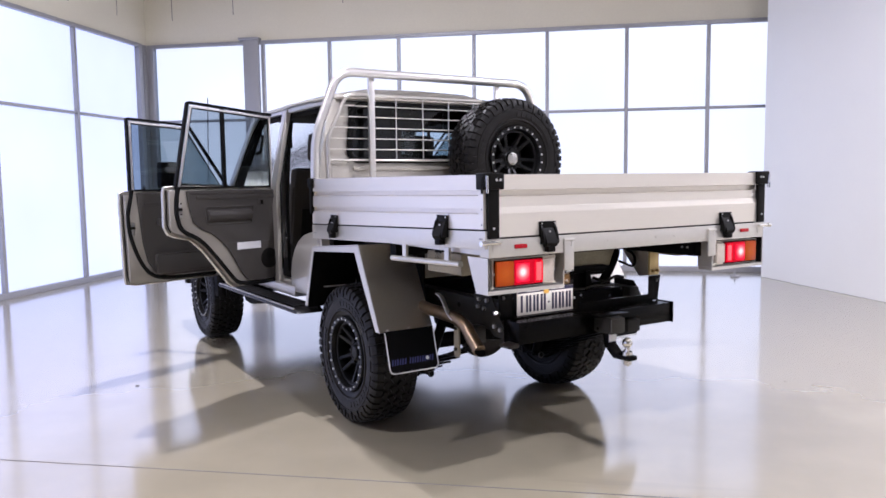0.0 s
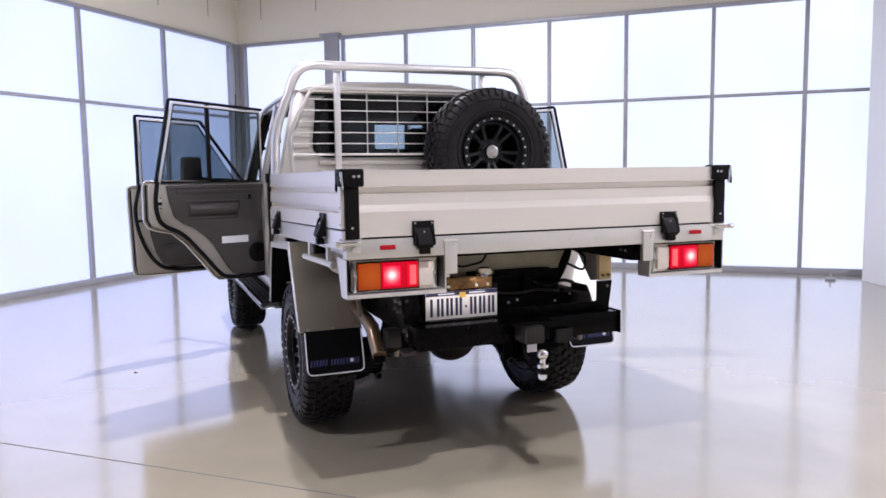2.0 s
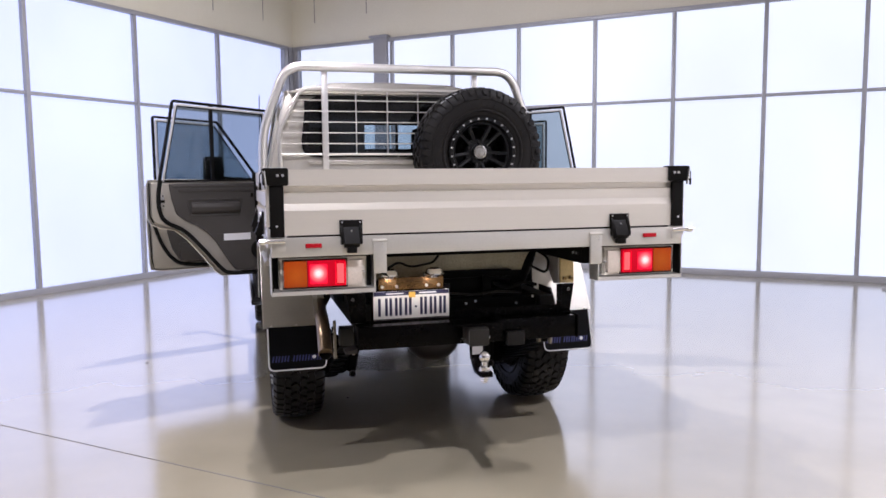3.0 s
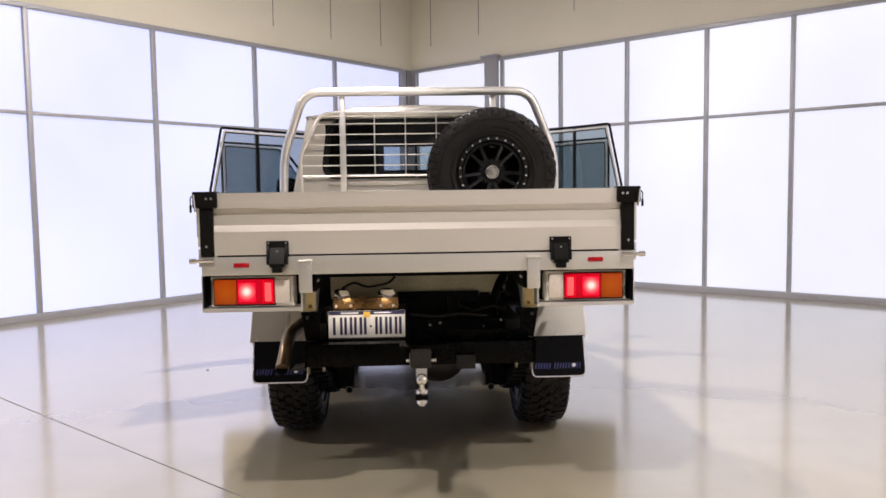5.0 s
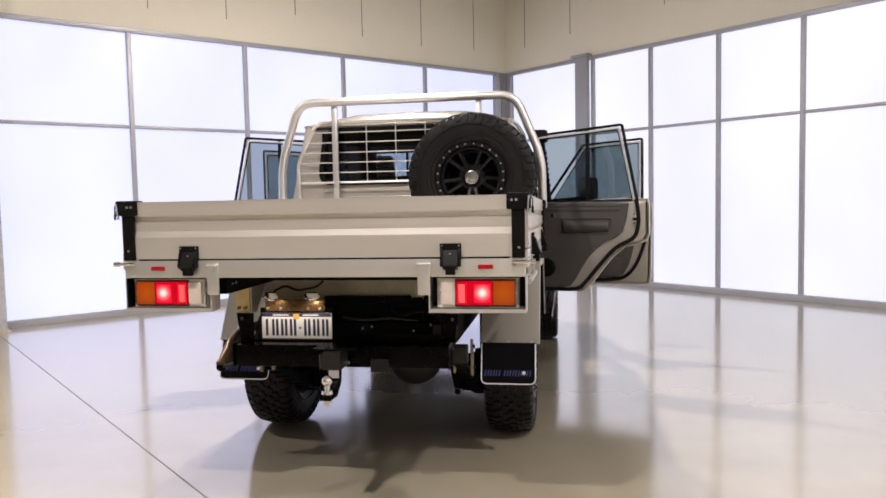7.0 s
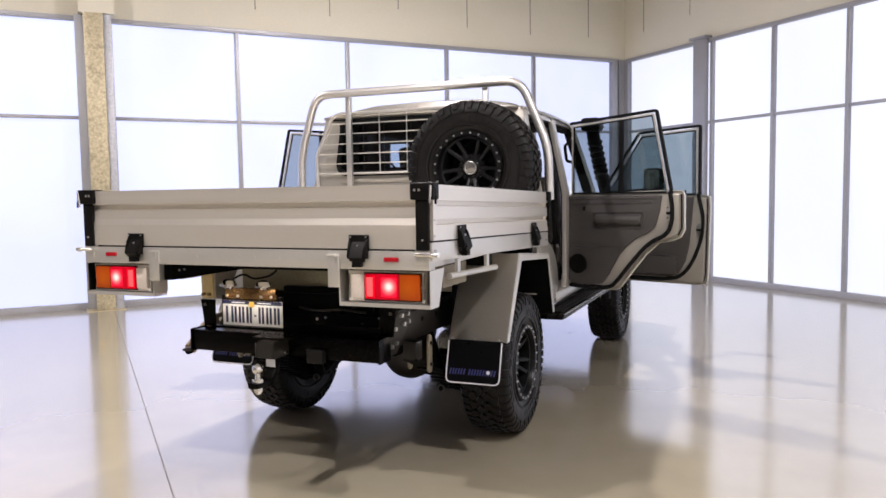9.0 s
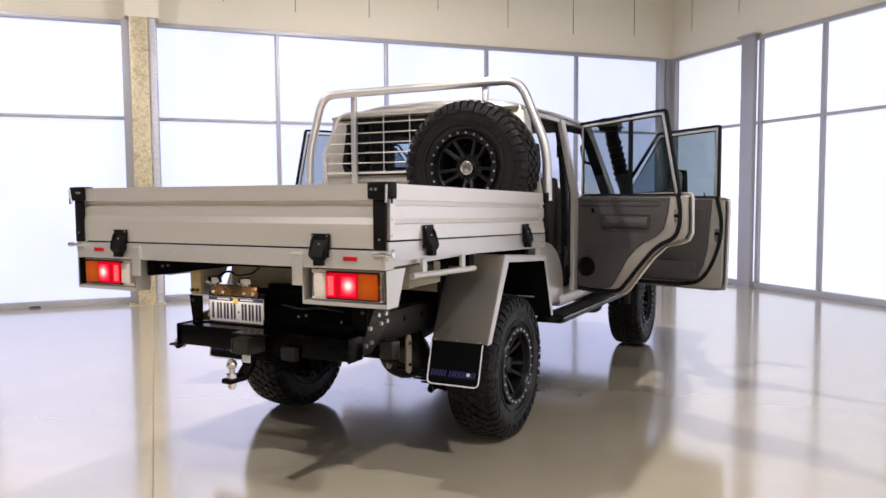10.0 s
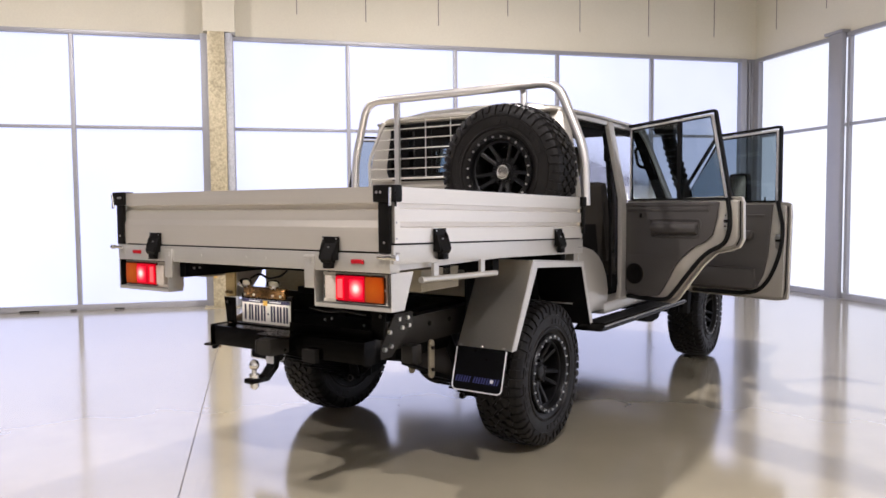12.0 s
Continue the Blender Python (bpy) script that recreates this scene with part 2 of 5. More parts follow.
def floor_material():
    """Polished concrete: softly mottled grey with scuffs under a worn, slightly hazy seal."""
    m = material("polished_concrete", (0.415, 0.37, 0.265), 0.3, vary=0.10, scale=0.5, fine=2.2, bump=0.0, dirt=(0.34, 0.30, 0.215), rough_vary=0.15, spec=0.0)
    n, l = m.node_tree.nodes, m.node_tree.links
    b = n["Principled BSDF"]
    co = n.new("ShaderNodeTexCoord")

    def noise(scale, detail, stretch, turn, lo, hi, out_lo, out_hi, warp=0.0):
        mp, tx, mr = n.new("ShaderNodeMapping"), n.new("ShaderNodeTexNoise"), n.new("ShaderNodeMapRange")
        mp.inputs["Rotation"].default_value, mp.inputs["Scale"].default_value = (0, 0, turn), stretch
        tx.inputs["Scale"].default_value, tx.inputs["Detail"].default_value, tx.inputs["Distortion"].default_value = scale, detail, warp
        mr.inputs[1].default_value, mr.inputs[2].default_value, mr.inputs[3].default_value, mr.inputs[4].default_value = lo, hi, out_lo, out_hi
        l.new(co.outputs["Object"], mp.inputs[0])
        l.new(mp.outputs[0], tx.inputs["Vector"])
        l.new(tx.outputs[0], mr.inputs[0])
        return mr.outputs[0]

    # brown scuffs left by tyres and mops
    scuff = n.new("ShaderNodeMix")
    scuff.data_type = "RGBA"
    scuff.inputs["B"].default_value = (0.29, 0.25, 0.195, 1)
    l.new(b.inputs["Base Color"].links[0].from_socket, scuff.inputs["A"])
    l.new(noise(1.3, 4, (0.3, 2.0, 1), 0.5, 0.66, 0.8, 0.0, 0.5, 0.6), scuff.inputs["Factor"])
    l.new(scuff.outputs["Result"], b.inputs["Base Color"])
    # the polished seal over the concrete, dulled here and there
    gl, lw, fr, mix = n.new("ShaderNodeBsdfGlossy"), n.new("ShaderNodeLayerWeight"), n.new("ShaderNodeMapRange"), n.new("ShaderNodeMixShader")
    fr.inputs[1].default_value, fr.inputs[2].default_value, fr.inputs[3].default_value, fr.inputs[4].default_value = 0.44, 0.88, 0.10, 0.76
    l.new(lw.outputs["Facing"], fr.inputs[0])
    l.new(noise(0.7, 3, (0.5, 1.6, 1), 0.6, 0.4, 0.7, 0.115, 0.16, 0.4), gl.inputs["Roughness"])
    l.new(fr.outputs[0], mix.inputs[0])
    l.new(b.outputs[0], mix.inputs[1])
    l.new(gl.outputs[0], mix.inputs[2])
    l.new(mix.outputs[0], n["Material Output"].inputs[0])
    return m


floor_concrete = floor_material()


# ---- shaping ----
def box(bm, x0, x1, y0, y1, z0, z1, bevel=0.0):
    m = Matrix.Translation(((x0 + x1) / 2, (y0 + y1) / 2, (z0 + z1) / 2)) @ Matrix.Diagonal((abs(x1 - x0), abs(y1 - y0), abs(z1 - z0), 1))
    made = bmesh.ops.create_cube(bm, size=1.0, matrix=m)["verts"]
    if bevel:
        edges = list({e for v in made for e in v.link_edges})
        bmesh.ops.bevel(bm, geom=edges, offset=bevel, segments=2, profile=0.6, affect="EDGES")
    return bm


def bbox(*a):
    return box(bmesh.new(), *a)


def prism(bm, points, a, b, axis="x"):
    """A flat outline given in the two other axes, made solid from a to b along axis."""
    def place(p, q, d):
        return {"x": (d, p, q), "y": (p, d, q), "z": (p, q, d)}[axis]
    lo = [bm.verts.new(place(p, q, a)) for p, q in points]
    hi = [bm.verts.new(place(p, q, b)) for p, q in points]
    faces = [bm.faces.new(lo), bm.faces.new(hi[::-1])]
    k = len(points)
    for i in range(k):
        faces.append(bm.faces.new((lo[i], hi[i], hi[(i + 1) % k], lo[(i + 1) % k])))
    bmesh.ops.recalc_face_normals(bm, faces=faces)
    return bm


def lathe(bm, profile, segs=32, closed=False):
    """Rings of (radius, along) turned about the x axis."""
    rings = []
    for r, x in profile:
        rings.append([bm.verts.new((x, r * math.cos(2 * math.pi * i / segs), r * math.sin(2 * math.pi * i / segs))) for i in range(segs)])
    pairs = list(zip(rings, rings[1:])) + ([(rings[-1], rings[0])] if closed else [])
    faces = [bm.faces.new((p[i], p[(i + 1) % segs], q[(i + 1) % segs], q[i])) for p, q in pairs for i in range(segs)]
    if not closed:
        faces += [bm.faces.new(rings[0][::-1]), bm.faces.new(rings[-1])]
    bmesh.ops.recalc_face_normals(bm, faces=faces)
    return bm


def rounded(points, radius, steps=5):
    """A path with its inner corners rounded."""
    pts = [Vector(p) for p in points]
    out = [pts[0]]
    for a, b, c in zip(pts, pts[1:], pts[2:]):
        u, v = (a - b), (c - b)
        r = min(radius, u.length * 0.45, v.length * 0.45)
        p, q = b + u.normalized() * r, b + v.normalized() * r
        for i in range(steps + 1):
            t = i / steps
            out.append((1 - t) ** 2 * p + 2 * t * (1 - t) * b + t * t * q)
    out.append(pts[-1])
    return out


def tube(bm, path, r, segs=12, closed=False, flat=None):
    """A round bar (or, with flat=(w, h), a rectangular one) along a path."""
    pts = [Vector(p) for p in path]
    k = len(pts)
    rings, up = [], None
    for i, p in enumerate(pts):
        a = pts[i - 1] if (i > 0 or closed) else p
        b = pts[(i + 1) % k] if (i < k - 1 or closed) else p
        d = (b - a).normalized()
        if up is None:
            up = Vector((0, 0, 1)) if abs(d.z) < 0.9 else Vector((0, 1, 0))
        side = d.cross(up).normalized()
        up = side.cross(d).normalized()
        if flat:
            w, h = flat
            ring = [p + side * (w / 2 * sx) + up * (h / 2 * sy) for sx, sy in ((-1, -1), (1, -1), (1, 1), (-1, 1))]
        else:
            ring = [p + (side * math.cos(2 * math.pi * j / segs) + up * math.sin(2 * math.pi * j / segs)) * r for j in range(segs)]
        rings.append([bm.verts.new(q) for q in ring])
    s = len(rings[0])
    faces = []
    for p, q in list(zip(rings, rings[1:])) + ([(rings[-1], rings[0])] if closed else []):
        faces += [bm.faces.new((p[j], p[(j + 1) % s], q[(j + 1) % s], q[j])) for j in range(s)]
    if not closed:
        faces += [bm.faces.new(rings[0][::-1]), bm.faces.new(rings[-1])]
    bmesh.ops.recalc_face_normals(bm, faces=faces)
    return bm


def rod(bm, a, b, r, segs=12):
    return tube(bm, [a, b], r, segs)


def moved(bm, m):
    bmesh.ops.transform(bm, matrix=m, verts=bm.verts)
    return bm


def mirrored(bm):
    bmesh.ops.scale(bm, vec=(-1, 1, 1), verts=bm.verts)
    bmesh.ops.reverse_faces(bm, faces=bm.faces)
    return bm


def part(name, bm, mat, parent=None, label="", smooth=True, bevel=0.0):
    """Links a bmesh as one mesh object, under a thing or a part where one is given."""
    if bevel:
        sharp = [e for e in bm.edges if len(e.link_faces) == 2 and e.calc_face_angle(0) > 0.5]
        bmesh.ops.bevel(bm, geom=sharp, offset=bevel, segments=2, profile=0.6, affect="EDGES")
    me = bpy.data.meshes.new(name)
    bm.to_mesh(me)
    bm.free()
    me.materials.append(mat)
    if smooth:
        me.shade_smooth()
        me.set_sharp_from_angle(angle=radians(35))
    ob = new(name, me)
    if parent:
        ob.parent = parent
    if label:
        ob["label"] = label
    return ob


def setting(name, bm, mat, label, bevel=0.0, category=""):
    return tagged(part(name, bm, mat, bevel=bevel), label, category or name.rstrip("_0123456789"), kind="structure")


# ---- room ----
AX, BY = -7.105, 12.205
XMAX, YMIN, HIGH = 8.0, -6.0, 6.2
floor = setting("floor", bbox(AX - 0.3, XMAX + 0.3, YMIN - 0.3, BY + 0.3, -0.2, 0.0), floor_concrete, "polished grey concrete floor with a glossy worn finish", category="floor")
part("floor_joint", bbox(AX, XMAX, 3.567, 3.573, -0.001, 0.002), joint_dark, floor, "dark saw-cut joint line")
SILL, TRANSOM, HEAD = 0.03, 2.505, 3.74
setting("ceiling", bbox(AX - 0.3, XMAX + 0.3, YMIN - 0.3, BY + 0.3, HIGH, HIGH + 0.2), ceiling_paint, "plain painted ceiling above the showroom")
wall_a = setting("wall_west", bbox(AX - 0.25, AX + 0.0, YMIN, BY + 0.25, HEAD + 0.06, HIGH), concrete_wall, "cream precast concrete wall above the glazing")
wall_b = setting("wall_north", bbox(AX, XMAX, BY, BY + 0.25, HEAD + 0.06, HIGH), concrete_wall, "cream precast concrete wall above the glazing")
# east and south walls are out of view, added to close the room
setting("wall_east", bbox(XMAX, XMAX + 0.2, YMIN, BY, 0, HIGH), plaster, "unseen plain wall added to close the showroom")
setting("wall_south", bbox(AX, XMAX, YMIN - 0.2, YMIN, 0, HIGH), plain_wall, "unseen plain wall added to close the showroom")
# a thin shadow gap between concrete and glazing, and hairline seams hanging down the concrete
for y, low in ((11.4, 4.15), (10.2, 4.1), (9.0, 4.12), (7.8, 4.3), (6.7, 4.1), (5.6, 4.1), (4.6, 4.16), (2.6, 4.28), (1.2, 4.34)):
    part("seam", bbox(AX - 0.002, AX + 0.004, y - 0.006, y + 0.006, low, HIGH), joint_dark, wall_a)
for x, low in ((-6.6, 4.2), (-5.5, 4.25), (-3.6, 4.35), (-2.45, 4.4), (-1.3, 4.42), (-0.15, 4.45), (1.0, 4.45), (2.1, 4.5)):
    part("seam", bbox(x - 0.006, x + 0.006, BY - 0.004, BY + 0.002, low, HIGH), joint_dark, wall_b)
# bulkhead step in the west wall, beside the column
part("pilaster", bbox(AX, AX + 0.30, 3.32, 3.74, HEAD + 0.062, HIGH), concrete_wall, wall_a)


def glazing(name, along, fixed, lines, ends, label, pane_mat):
    """A glazed wall: one thing with a frame member each and a pane each."""
    root = tagged(new(name), label, "window wall", kind="structure")
    flip = along == "y"

    def member(nm, a0, a1, z0, z1, near, far, mat):
        # near and far: how far the piece reaches into the room and behind the glass
        bm = bbox(fixed - far, fixed + near, a0, a1, z0, z1) if flip else bbox(a0, a1, fixed - near, fixed + far, z0, z1)
        return part(nm, bm, mat, root, bevel=0.004 if mat is frame_metal else 0.0)

    edges = [ends[0]] + list(lines) + [ends[1]]
    for a in lines:
        member("mullion", a - 0.027, a + 0.027, SILL, HEAD, 0.045, 0.05, frame_metal)
    member("sill_rail", ends[0], ends[1], 0.0, SILL + 0.05, 0.05, 0.06, frame_metal)
    member("head_rail", ends[0], ends[1], HEAD, HEAD + 0.06, 0.05, 0.06, frame_metal)
    for a, b in zip(edges, edges[1:]):
        member("transom", a + 0.03, b - 0.03, TRANSOM - 0.022, TRANSOM + 0.022, 0.035, 0.05, frame_metal)
        member("pane", a + 0.028, b - 0.028, SILL + 0.05, TRANSOM - 0.02, -0.012, 0.03, pane_mat)
        member("pane", a + 0.028, b - 0.028, TRANSOM + 0.02, HEAD + 0.002, -0.012, 0.03, pane_mat)
    return root


glazed_west = glazing("window_1", "y", AX, (-3.3, -1.7, -0.05, 1.6, 3.31, 3.66, 5.32, 6.95, 8.61, 10.25), (YMIN, BY - 0.31), "frosted daylight glazing in grey aluminium frames", frosted_west)
glazing("window_2", "x", BY, (-4.99, -3.84, -2.68, -1.46, -0.31, 0.9, 2.1, 3.3, 4.5), (AX + 0.15, 5.7), "frosted daylight glazing in grey aluminium frames", frosted)
for y0, y1 in ((0.85, 1.095), (1.48, 1.565), (2.04, 2.17)):
    part("drain_slot", bbox(AX + 0.048, AX + 0.054, y0, y1, 0.004, 0.022), seal_rubber, glazed_west)
setting("wall_infill", bbox(5.7, XMAX, BY, BY + 0.2, 0, HEAD + 0.06), plain_wall, "plain wall beside the glazing")
corner = tagged(new("corner_post"), "grey aluminium corner post of the glazing", "post", kind="structure")
for x0, x1, y0, y1 in ((AX - 0.05, AX + 0.05, BY - 0.308, BY - 0.20), (AX - 0.06, AX + 0.0, BY - 0.198, BY - 0.02), (AX - 0.03, AX + 0.035, BY - 0.145, BY - 0.115), (AX + 0.035, AX + 0.15, BY - 0.05, BY + 0.05), (AX + 0.002, AX + 0.033, BY - 0.10, BY + 0.04)):
    part("post_section", bbox(x0, x1, y0, y1, 0, HEAD + 0.058), frame_metal, corner, bevel=0.004)
post = tagged(new("square_post"), "grey painted steel post standing before the glazing", "post", kind="structure")
part("shaft", bbox(-5.295, -5.035, BY - 0.125, BY - 0.052, 0.012, 3.80), frame_metal, post, bevel=0.006)
part("cap_plate", bbox(-5.37, -5.02, BY - 0.145, BY - 0.003, 3.80, 3.84), frame_metal, post, bevel=0.003)
part("base_plate", bbox(-5.335, -4.995, BY - 0.165, BY - 0.052, 0.0, 0.012), frame_metal, post)
column = tagged(new("steel_column"), "mottled galvanised steel column before the glazing", "column", kind="structure")
part("web", bbox(AX + 0.17, AX + 0.35, 3.372, 3.60, 0.012, 3.795), galvanised, column, bevel=0.01)
part("side_plate", bbox(AX + 0.17, AX + 0.30, 3.603, 3.695, 0.012, 3.792), galvanised_grey, column, bevel=0.006)
part("flange", bbox(AX + 0.06, AX + 0.167, 3.27, 3.71, 0.012, 3.798), frame_metal, column, bevel=0.006)
part("base_plate", bbox(AX + 0.055, AX + 0.38, 3.25, 3.72, 0.0, 0.012), galvanised, column)
part("tag", bbox(AX + 0.3505, AX + 0.3535, 3.385, 3.425, 0.425, 0.465, 0.001), plate_gold, column, "small mustard sticker")

grit = bmesh.new()
for x, y, r in ((-3.02, 5.008, 0.016), (-1.059, 4.904, 0.008), (-2.471, 7.694, 0.013)):
    box(grit, x - r, x + r * 0.6, y - r * 0.35, y + r * 0.4, 0.0003, 0.004, 0.001)
tagged(part("floor_grit", grit, seal_rubber), "dark specks of grit lying on the floor", "grit", kind="stuff")

# white partition standing in front of the north glazing
ang = math.atan2(9.35 - 11.6, 3.62 - 2.79)
bm = bbox(0, 7.6, 0, 0.14, 0, 5.0)
setting("partition", moved(bm, pose(2.79, 11.6, 0, 0, 0, math.degrees(ang))), plaster, "smooth white partition wall with a clean corner", bevel=0.01)
stop = tagged(new("door_stop"), "small dark metal foot on the floor by the partition", "door stop")
stop.matrix_world = pose(2.42, 11.55, 0)
part("foot", bbox(-0.06, 0.06, -0.03, 0.03, 0.0, 0.03, 0.006), frame_metal, stop)
part("stem", rod(bmesh.new(), (0, 0, 0.03), (0, 0, 0.09), 0.012), frame_metal, stop)


# ---- vehicle ----
truck = tagged(new("utility_vehicle"), "silver dual-cab utility vehicle with an aluminium tray and open doors", "utility vehicle")
truck.matrix_world = TRUCK


def both(name, make, mat, parent=truck, label="", bevel=0.0):
    """A right-hand part and its mirror image."""
    return [part(name, make() if s > 0 else mirrored(make()), mat, parent if not isinstance(parent, list) else parent[i], label, bevel=bevel) for i, s in enumerate((1, -1))]


# -- wheels: built about the origin, axle along x, outer face towards +x
TYRE_R, TYRE_W, RING_R = 0.422, 0.28, 0.213


def tyre_mesh():
    bm = bmesh.new()
    h = TYRE_W / 2
    side = [(0.216, h - 0.03), (0.246, h - 0.012), (0.300, h), (0.350, h - 0.003), (0.380, h - 0.008), (0.398, h - 0.022), (0.407, h - 0.048), (0.409, 0.0)]
    lathe(bm, side + [(r, -x) for r, x in side[-2::-1]], 72, True)
    rng = random.Random(4)
    n = 40
    for i in range(n):
        for row in range(4):
            # interlocking crown blocks, each cut to a skewed hexagon
            x0 = (-0.064, -0.021, 0.022, 0.066)[row]
            turn = 2 * math.pi * (i + (0.0, 0.5, 0.05, 0.55)[row]) / n
            half = 0.5 * 2 * math.pi * TYRE_R / n * (0.80 if row in (1, 2) else 0.74)
            wid = 0.0195 if row in (1, 2) else 0.0205
            skew = (0.30, -0.60, 0.60, -0.30)[row]
            m = Matrix.Rotation(turn, 4, "X") @ Matrix.Translation((x0, 0, TYRE_R - 0.010 - 0.9 * x0 * x0)) @ Matrix.Rotation(skew, 4, "Z")
            ring = [(-1, -0.55), (-0.35, -1), (1, -0.85), (1, 0.55), (0.35, 1), (-1, 0.85)]
            lo = [bm.verts.new(m @ Vector((wid * a, half * b, -0.012))) for a, b in ring]
            hi = [bm.verts.new(m @ Vector((wid * a * 0.88, half * b * 0.88, 0.010))) for a, b in ring]
            bm.faces.new(hi)
            for j in range(6):
                bm.faces.new((lo[j], lo[(j + 1) % 6], hi[(j + 1) % 6], hi[j]))
    n = 50
    for i in range(n):
        for s in (1, -1):
            # shoulder lugs that reach down the side wall, long and short by turns
            deep = 0.345 if i % 2 else 0.366
            turn = 2 * math.pi * (i + (0.3 if s > 0 else 0.8)) / n
            half = 0.5 * 2 * math.pi * TYRE_R / n * 0.66
            m = Matrix.Rotation(turn, 4, "X")
            q = [(s * (h - 0.050), -half, TYRE_R - 0.008), (s * (h - 0.012), -half, TYRE_R - 0.015), (s * (h + 0.003), -half * 0.92, 0.386), (s * (h + 0.004), -half * 0.7, deep), (s * (h - 0.02), -half, deep), (s * (h - 0.060), -half, 0.400)]
            lo = [bm.verts.new(m @ Vector(p)) for p in q]
            hi = [bm.verts.new(m @ Vector((p[0], -p[1], p[2]))) for p in q]
            k = len(q)
            bm.faces.new(lo), bm.faces.new(hi[::-1])
            for j in range(k):
                bm.faces.new((lo[j], hi[j], hi[(j + 1) % k], lo[(j + 1) % k]))
    for s in (1, -1):
        # raised bead, and a rim protector ring
        lathe(bm, [(0.256, s * (h - 0.012)), (0.262, s * (h + 0.001)), (0.270, s * (h + 0.001)), (0.276, s * (h - 0.007))], 56, True)
        lathe(bm, [(0.334, s * (h - 0.004)), (0.336, s * (h + 0.002)), (0.340, s * (h + 0.002)), (0.342, s * (h - 0.005))], 56, True)
    for s in (1, -1):
        # raised lettering, worn to plain blocks
        for start, count in ((20, 9), (140, 7), (255, 10)):
            for k in range(count):
                if rng.random() < 0.1:
                    continue
                m = Matrix.Rotation(radians(start + 8.2 * k), 4, "X")
                bmesh.ops.create_cube(bm, size=1.0, matrix=m @ Matrix.Translation((s * (h - 0.002), 0, 0.304)) @ Matrix.Diagonal((0.008, 0.030, 0.028, 1)))
    bmesh.ops.recalc_face_normals(bm, faces=bm.faces)
    return bm


def rim_mesh():
    bm = bmesh.new()
    h = TYRE_W / 2
    lathe(bm, [(0.223, h - 0.034), (0.227, h - 0.008), (0.223, h - 0.001), (0.202, h - 0.001), (0.195, h - 0.016), (0.190, h - 0.05), (0.176, -0.06), (0.212, -h + 0.01), (0.223, -h + 0.02), (0.223, -h + 0.04), (0.188, -0.05), (0.199, h - 0.05)], 48, True)
    return bm


def spoke_mesh():
    """A spoke of two ribs that part towards the rim, tied by a web at the hub, a bar half way and a foot at the rim."""
    bm = bmesh.new()
    hub_x, rim_x = 0.056, 0.108

    def rib(inner, outer, half, r0, r1, x0, x1):
        # a bar between two (across, radius) places whose top is chamfered
        rows = []
        for c, r, x in ((inner, r0, x0), (outer, r1, x1)):
            rows.append([bm.verts.new(p) for p in ((x - 0.034, c - half, r), (x - 0.005, c - half, r), (x, c - half * 0.6, r), (x, c + half * 0.6, r), (x - 0.005, c + half, r), (x - 0.034, c + half, r))])
        k = len(rows[0])
        for i in range(k):
            bm.faces.new((rows[0][i], rows[0][(i + 1) % k], rows[1][(i + 1) % k], rows[1][i]))
        bm.faces.new(rows[0][::-1]), bm.faces.new(rows[1])
    for s in (1, -1):
        rib(s * 0.016, s * 0.042, 0.0125, 0.062, 0.188, hub_x, rim_x)
    at = lambda r: hub_x + (rim_x - hub_x) * (r - 0.062) / 0.126
    box(bm, at(0.08) - 0.03, at(0.08) - 0.004, -0.022, 0.022, 0.066, 0.096)
    box(bm, at(0.185) - 0.028, at(0.185) - 0.003, -0.052, 0.052, 0.176, 0.190)
    bmesh.ops.recalc_face_normals(bm, faces=bm.faces)
    return bm


def hub_mesh():
    bm = bmesh.new()
    lathe(bm, [(0.088, 0.0), (0.090, 0.046), (0.082, 0.056), (0.05, 0.058)], 32)
    # the ring that the spokes run out to
    lathe(bm, [(0.178, 0.078), (0.178, 0.104), (0.182, 0.108), (0.192, 0.108), (0.194, 0.078)], 48, True)
    return bm


def bolt_mesh():
    return rod(bmesh.new(), (TYRE_W / 2 - 0.003, 0, RING_R), (TYRE_W / 2 + 0.006, 0, RING_R), 0.0068, 6)


def nut_mesh():
    return rod(bmesh.new(), (0.046, 0, 0.068), (0.074, 0, 0.068), 0.010, 6)


